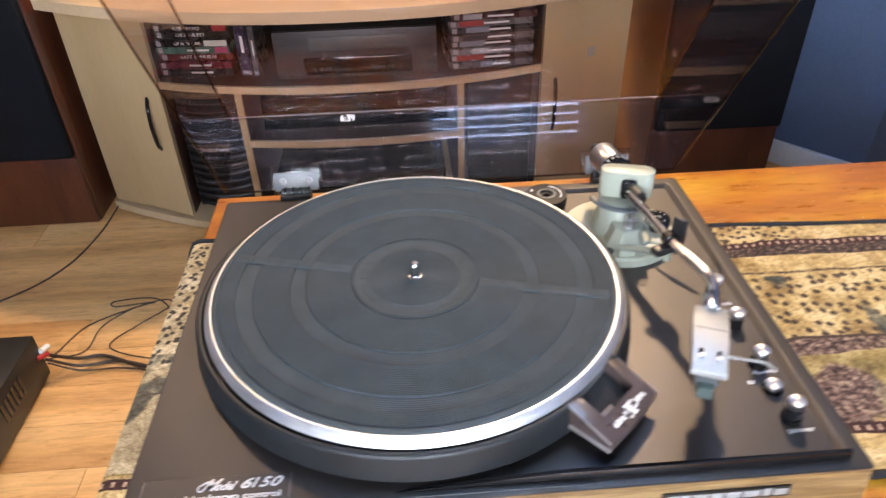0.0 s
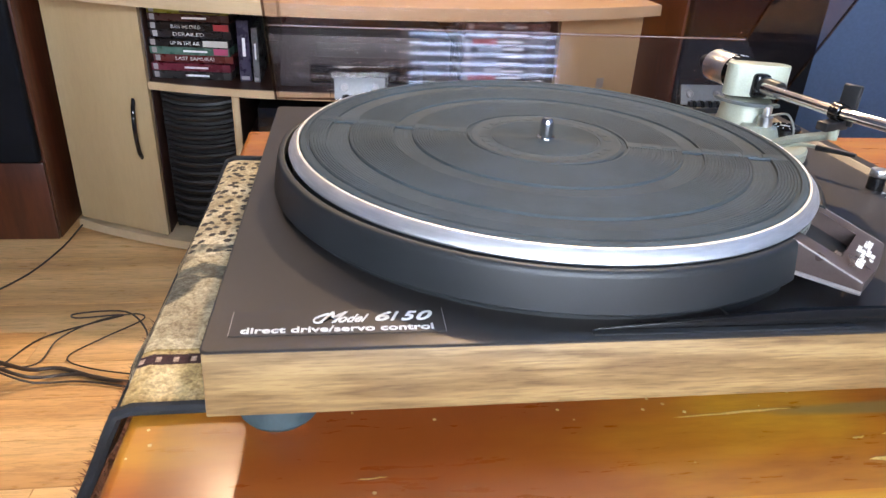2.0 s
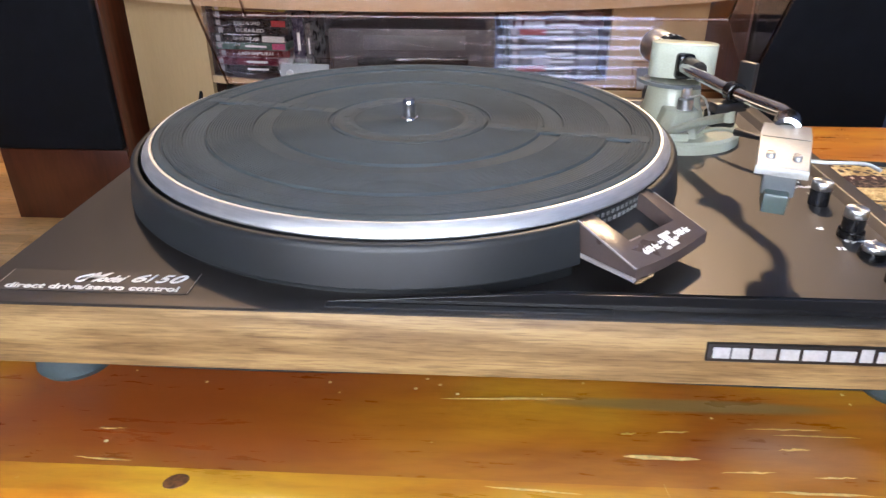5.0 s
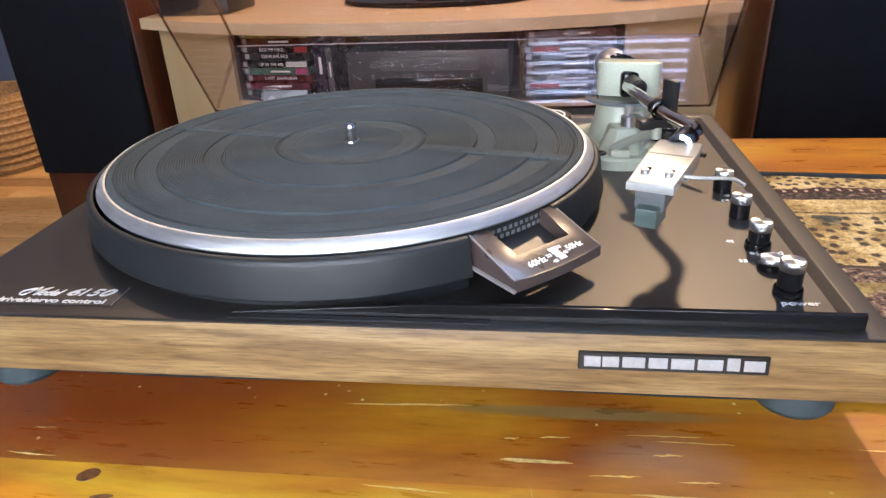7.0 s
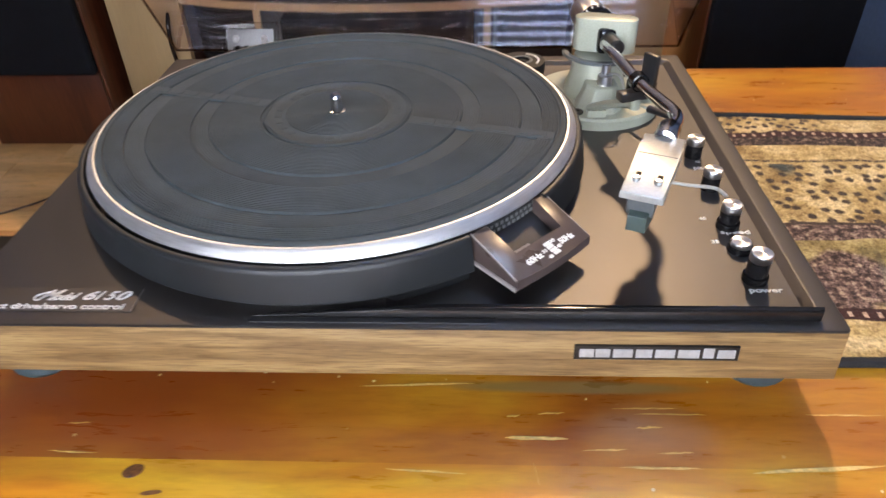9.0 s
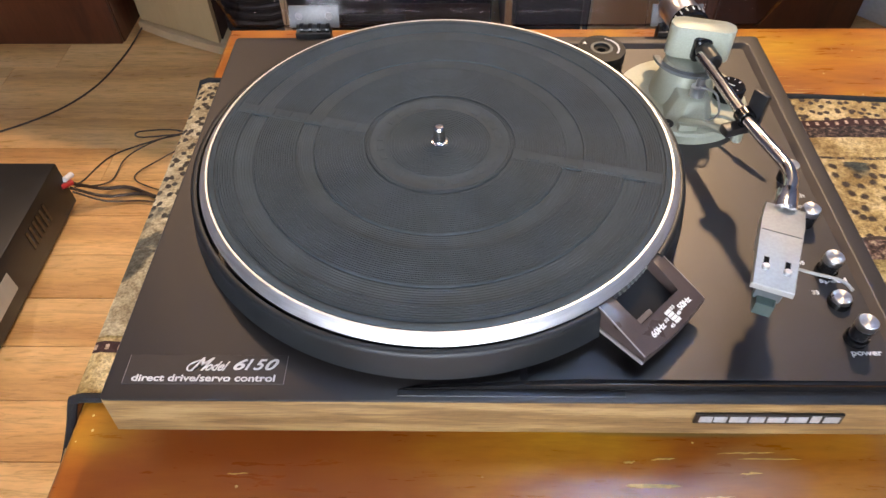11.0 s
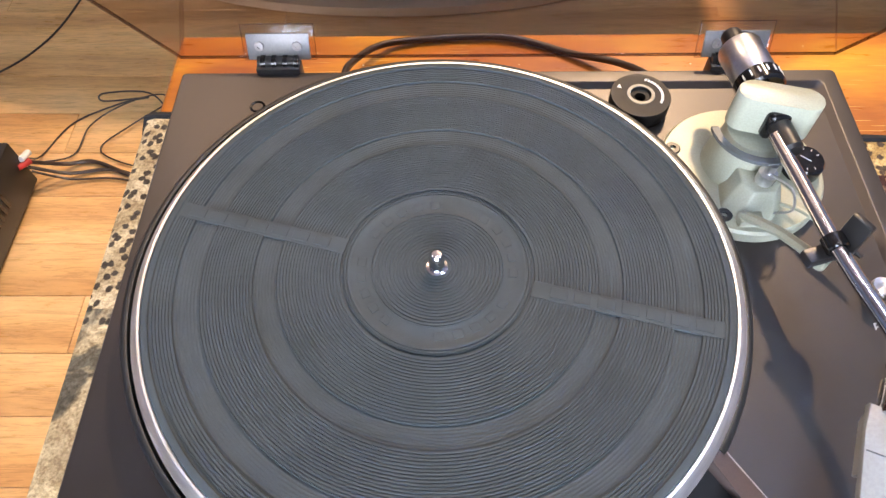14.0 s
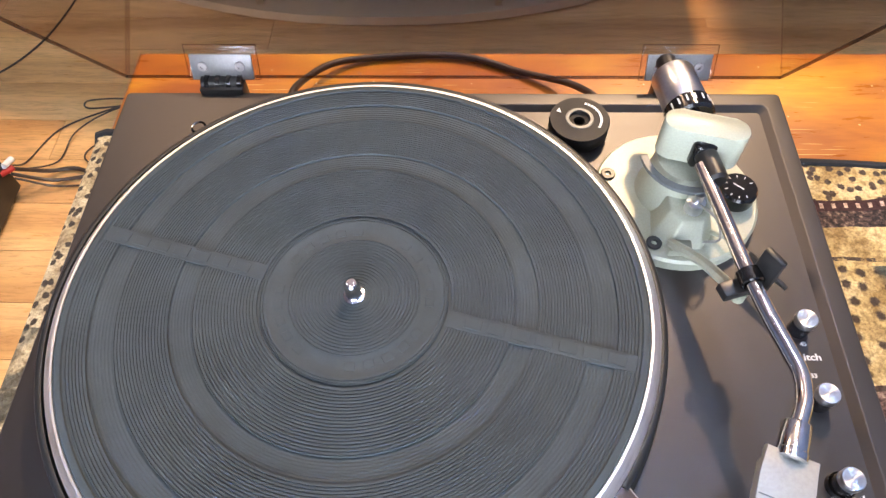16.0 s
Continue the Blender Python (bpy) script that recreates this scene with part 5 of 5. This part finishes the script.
up.matrix_world = Matrix.Translation((-0.286, 0.945, SH1 + 0.0005)) @ Matrix.Rotation(radians(-90), 4, "Y")
z = SH1
for k in range(9):
    tall = 0.0138
    col = [(0.30, 0.30, 0.33), (0.08, 0.07, 0.08), (0.55, 0.55, 0.58), (0.12, 0.11, 0.13), (0.35, 0.33, 0.36), (0.10, 0.09, 0.1), (0.5, 0.48, 0.5), (0.28, 0.1, 0.1), (0.4, 0.22, 0.2)][k]
    left = rnd.uniform(0.08, 0.5)
    case(0.098 + rnd.uniform(-0.004, 0.004), 0.93 + rnd.uniform(-0.004, 0.004), z, 0.170, tall, 0.13, shade(col, 0.5), "", rnd.uniform(3, 6), ("pale" if sum(col) > 0.8 else "dark") + " film case lying in a stack", group="film cases in the right stack", patch=(left, left + rnd.uniform(0.12, 0.4), rnd.choice(((0.6, 0.6, 0.62), (0.45, 0.06, 0.05), (0.30, 0.33, 0.40), (0.05, 0.05, 0.06)))))
    z += tall

vcr = thing("video_recorder", (-0.245, 0.905, SH1), "grey video recorder with a tape slot on the shelf", "video recorder")
part("body", box(0, 0.315, 0.012, 0.30, 0.004, 0.098, 0.003), M["black"], vcr)
part("fascia", box(0, 0.315, 0, 0.012, 0.004, 0.098, 0.003), M["vcr"], vcr, "grey fascia")
part("tape_slot", box(0.068, 0.258, -0.002, 0.002, 0.060, 0.086, 0.002), M["grey_plastic"], vcr, "tape flap")
part("display", box(0.055, 0.265, -0.0025, 0.001, 0.012, 0.046, 0.004), M["gloss_black"], vcr, "glossy black control strip")
for k in range(6):
    part("button", box(0.070 + (k % 3) * 0.014 + (0.12 if k > 2 else 0), 0.078 + (k % 3) * 0.014 + (0.12 if k > 2 else 0), -0.004, -0.002, 0.020, 0.026, 0.001), M["vcr"], vcr)
box2 = thing("set_top_box", (-0.295, 0.93, SH2), "black set-top box with a lit clock display", "set-top box")
part("body", box(0, 0.385, 0, 0.26, 0.003, 0.072, 0.003), M["gloss_black"], box2)
lettering("clock", "6:39", 0.020, pose(0.160, -0.0008, 0.016, 90), M["digits"], box2, "lit white clock digits", width=0.030)
box3 = thing("disc_player", (-0.295, 0.95, 0.0225), "black disc player on the cabinet floor", "disc player")
part("body", box(0, 0.38, 0, 0.26, 0.003, 0.085, 0.003), M["gloss_black"], box3)
part("tray", box(0.06, 0.2, -0.002, 0.002, 0.045, 0.060, 0.001), M["black"], box3)
sub = thing("speaker_box", (0.135, 0.96, 0.0225), "black loudspeaker box in the cabinet bay", "loudspeaker")
part("body", box(0, 0.14, 0, 0.25, 0.0, 0.29, 0.004), M["amp"], sub)
part("sticker", turned(box(-0.042, 0.042, -0.0016, 0, -0.011, 0.011, 0.0005, 1), Matrix.Translation((0.372, front(0.285) + (front(CX1) - front(0.285)) * 0.44 - 0.0022 + INSET, 0.345)) @ Matrix.Rotation(math.atan2(front(CX1) - front(0.285), CX1 - 0.285), 4, "Z")), M["silver"], cabinet, "small silver plate on the door")

# screen stand and small boxes on top
tv = thing("display_stand", (-0.085, 1.13, CTOP), "glossy black oval screen stand on the cabinet top", "stand")
foot = lathe([(0, 0), (0.205, 0), (0.21, 0.004), (0.206, 0.010), (0.19, 0.013), (0.04, 0.016), (0, 0.016)], 64)
part("foot", turned(foot, Matrix.Diagonal((1, 0.66, 1, 1))), M["gloss_black"], tv, "glossy black oval foot")
part("neck", box(-0.06, 0.06, 0.02, 0.05, 0.014, 0.10, 0.006), M["gloss_black"], tv)
lt = thing("small_box", (0.345, 1.02, CTOP), "small black box on the cabinet top", "box")
part("body", box(-0.065, 0.065, 0, 0.12, 0, 0.06, 0.004), M["black"], lt)
lt = thing("small_box", (-0.60, 0.99, CTOP), "small black box on the cabinet top", "box")
part("body", box(-0.055, 0.095, 0, 0.15, 0, 0.05, 0.004), M["black"], lt)


# ---- floor-standing loudspeakers ----
def loudspeaker(x, y, label):
    s = thing("floor_loudspeaker", (x, y, 0), label, "loudspeaker", "floor loudspeakers")
    part("cabinet", box(-0.145, 0.145, 0.012, 0.32, 0.0, 1.02, 0.003), M["speaker_wood"], s, "red mahogany veneer cabinet")
    part("front_panel", box(-0.143, 0.143, 0.002, 0.0122, 0.002, 0.168, 0.002), M["speaker_wood"], s, "mahogany panel below the grille")
    part("grille", box(-0.142, 0.142, -0.012, 0.0118, 0.172, 1.012, 0.006, 3), M["grille"], s, "black cloth grille")
    return s


loudspeaker(-0.862, 0.968, "tall mahogany loudspeaker with black grille, beside the cabinet")
loudspeaker(0.690, 0.945, "tall mahogany loudspeaker with black grille, near the blue wall")

# ---- things on the floor ----
amp = thing("amplifier", (-0.634, 0.165, 0), "black metal amplifier box standing on the floor", "amplifier")
part("body", box(-0.42, 0.0, 0.0, 0.31, 0.012, 0.098, 0.003), M["amp"], amp)
for y in (0.03, 0.28):
    for x in (-0.39, -0.03):
        part("foot", lathe([(0, 0), (0.014, 0), (0.016, 0.003), (0.016, 0.012), (0, 0.012)], 20, centre=(x, y)), M["black"], amp)
part("panel_label", box(0.0, 0.0012, 0.02, 0.10, 0.04, 0.075), M["silver"], amp, "pale label on the side")
for k in range(6):
    part("vent", box(0.0, 0.0010, 0.17 + k * 0.012, 0.176 + k * 0.012, 0.045, 0.08), M["gloss_black"], amp)


def cable(points, radius, label, material="cable"):
    c = thing("cable", points[0], label, "cable", "cables on the floor")
    o = Vector(points[0])
    part("cord", tube([Vector(p) - o for p in points], radius, 8, 7), M[material], c)
    return c


cable([(-0.632, 0.478, 0.05), (-0.60, 0.505, 0.012), (-0.56, 0.515, 0.005), (-0.49, 0.485, 0.005), (-0.42, 0.47, 0.005), (-0.3, 0.45, 0.005)], 0.0033, "black signal cable running under the table")
cable([(-0.632, 0.472, 0.045), (-0.59, 0.488, 0.010), (-0.53, 0.50, 0.004), (-0.45, 0.475, 0.004), (-0.3, 0.44, 0.004)], 0.0028, "black signal cable running under the table")
cable([(-0.634, 0.484, 0.05), (-0.65, 0.53, 0.004), (-0.62, 0.60, 0.003), (-0.55, 0.645, 0.003), (-0.50, 0.64, 0.02), (-0.57, 0.63, 0.022), (-0.58, 0.655, 0.015), (-0.50, 0.650, 0.02), (-0.455, 0.60, 0.015), (-0.44, 0.55, 0.004), (-0.40, 0.53, 0.003)], 0.0015, "thin loose wire loop on the floor")
cable([(-0.69, 1.03, 0.01), (-0.70, 0.92, 0.004), (-0.73, 0.80, 0.003), (-0.80, 0.71, 0.003), (-0.95, 0.62, 0.003), (-1.2, 0.5, 0.003)], 0.0018, "thin wire from the loudspeaker across the floor")
cable([(-0.645, 0.500, 0.02), (-0.600, 0.530, 0.004), (-0.585, 0.585, 0.012), (-0.540, 0.625, 0.018), (-0.490, 0.655, 0.012), (-0.470, 0.640, 0.010), (-0.520, 0.590, 0.008), (-0.560, 0.545, 0.004), (-0.520, 0.515, 0.004), (-0.430, 0.490, 0.004)], 0.0013, "thin brown wire curled on the floor")
cable([(-0.628, 0.468, 0.040), (-0.585, 0.478, 0.008), (-0.520, 0.482, 0.004), (-0.440, 0.462, 0.004), (-0.33, 0.43, 0.004)], 0.0018, "dark signal cable running under the table")
plug = thing("audio_plug", (-0.628, 0.478, 0.052), "red and white audio plugs behind the amplifier", "plug")
part("red_plug", turned(lathe([(0, 0), (0.005, 0), (0.0045, 0.022), (0, 0.022)], 14), Matrix.Rotation(radians(70), 4, "X") @ Matrix.Rotation(radians(-20), 4, "Y")), M["red"], plug)
part("white_plug", turned(lathe([(0, 0), (0.005, 0), (0.0045, 0.022), (0, 0.022)], 14), Matrix.Translation((-0.003, 0.012, 0.006)) @ Matrix.Rotation(radians(70), 4, "X")), M["print"], plug)

# brown shag rug under the table
rug = thing("shag_rug", (0, 0, 0), "dark brown shaggy rug under the table", "rug")
part("backing", box(-0.425, 1.0, -0.9, 0.60, 0.0, 0.012, 0.004), M["shag"], rug)
rr = random.Random(9)
vs, fs = [], []
for k in range(15000):
    x = -0.435 + (rr.random() ** 2.0) * 0.28
    y = rr.uniform(-0.3, 0.61)
    a, h, b = rr.uniform(0, 6.28), rr.uniform(0.014, 0.030), rr.uniform(0.004, 0.022)
    ux, uy = math.cos(a), math.sin(a)
    w2 = 0.0016
    n = len(vs)
    vs += [(x - uy * w2, y + ux * w2, 0.008), (x + uy * w2, y - ux * w2, 0.008), (x + ux * b * 0.4 + uy * w2, y + uy * b * 0.4 - ux * w2, h * 0.7), (x + ux * b * 0.4 - uy * w2, y + uy * b * 0.4 + ux * w2, h * 0.7), (x + ux * b, y + uy * b, h)]
    fs += [(n, n + 1, n + 2, n + 3), (n + 3, n + 2, n + 4)]
me = bpy.data.meshes.new("shag")
me.from_pydata(vs, [], fs)
me.materials.append(M["shag"])
pile = new("shag", me)
pile.parent = rug
tagged(pile, "dark brown pile", kind="stuff")

# wicker basket beyond the loudspeaker
basket = thing("wicker_basket", (-1.58, 1.52, 0), "tan wicker basket standing by the wall", "basket")
part("body", lathe([(0, 0), (0.125, 0), (0.140, 0.12), (0.145, 0.24), (0.135, 0.24), (0.13, 0.12), (0.11, 0.01), (0, 0.01)], 28), M["wicker"], basket)
for k in range(10):
    part("strand", lathe([(0.130 + 0.0012 * k, 0.01 + k * 0.022), (0.148, 0.02 + k * 0.022), (0.132 + 0.0012 * k, 0.03 + k * 0.022)], 28), M["wicker"], basket)

# ---- unseen window with blinds, added round the fill light ----
glow = plain("added_window_glow", (0.42, 0.60, 1.0), 0.5, 0, 6.0)
tagged(finish("backdrop", box(WX0 - 0.4, WX1 + 0.4, -1.8, -1.79, 0.2, 2.0), glow, smooth=False), "glowing blue sheet behind the added window", "sky", kind="structure")
win = tagged(finish("window_1", box(WX0, WX1, -1.26, -1.22, WZ0, WZ0 + 0.04, 0.002), M["white_paint"]), "unseen white framed window with slatted blinds, added for the fill light", "window", kind="structure")
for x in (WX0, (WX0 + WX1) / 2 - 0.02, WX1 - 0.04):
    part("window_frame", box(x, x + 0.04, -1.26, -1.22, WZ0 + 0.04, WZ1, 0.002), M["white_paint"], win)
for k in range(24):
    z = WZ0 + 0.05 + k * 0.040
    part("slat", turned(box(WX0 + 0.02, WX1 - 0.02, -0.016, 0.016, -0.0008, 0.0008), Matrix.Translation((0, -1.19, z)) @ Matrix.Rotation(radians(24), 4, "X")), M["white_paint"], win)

# ---- roof window with slatted blind over the table ----
roof = tagged(finish("window_2", box(SX0 - 0.03, SX0, SY0 - 0.03, SY1 + 0.03, 2.385, 2.3995, 0.002), M["white_paint"]), "white framed roof window with slatted blind", "window", kind="structure")
part("window_frame", box(SX1, SX1 + 0.03, SY0 - 0.03, SY1 + 0.03, 2.385, 2.3995, 0.002), M["white_paint"], roof)
for y in (SY0 - 0.03, SY1):
    part("window_frame", box(SX0 + 0.001, SX1 - 0.001, y, y + 0.03, 2.385, 2.3995, 0.002), M["white_paint"], roof)
part("pane", box(SX0 + 0.002, SX1 - 0.002, SY0 + 0.002, SY1 - 0.002, 2.502, 2.506), plain("evening_sky_glow", (0.42, 0.60, 1.0), 0.5, 0, 3.0), roof, "blue evening sky behind the pane")
for k in range(22):
    part("slat", turned(box(SX0 + 0.004, SX1 - 0.004, -0.013, 0.013, -0.0006, 0.0006), Matrix.Translation((0, SY0 + 0.020 + k * 0.0345, 2.43)) @ Matrix.Rotation(radians(24 + 7 * math.sin(k * 2.1)), 4, "X")), M["slat"], roof)

# ---- floor strips, last ----
strip = {}
fr = random.Random(12)
y = -0.55
while y < 1.36:
    x = -2.2 - fr.uniform(0, 0.6)
    while x < -0.25:
        end = x + fr.choice((0.62, 0.80, 0.95, 1.15))
        ln = round(end - max(x, -2.498), 4)  # the first strip is cut at the wall
        if ln not in strip:
            strip[ln] = box(-ln / 2 + 0.0004, ln / 2 - 0.0004, -0.0431, 0.0431, -0.004, 0.0, 0.0006, 1)
            me = bpy.data.meshes.new("floor_strip")
            strip[ln].to_mesh(me)
            me.materials.append(M["floor"])
            strip[ln] = me
        ob = new("plank", strip[ln])
        ob.parent = floor
        ob.location = (end - ln / 2, y, 0)
        x = end
    y += 0.087
rest = bmesh.new()
for x0, x1, y0, y1 in ((-2.5, -2.2, -1.2, 2.6), (-0.2, 1.06, -1.2, 2.6), (-2.2, -0.2, -1.2, -0.6), (-2.2, -0.2, 1.39, 2.6)):
    box(x0, x1, y0, y1, -0.0045, -0.0006, bm=rest)
tagged(finish("plank_field", rest, M["floor"], floor, smooth=False), kind="stuff")
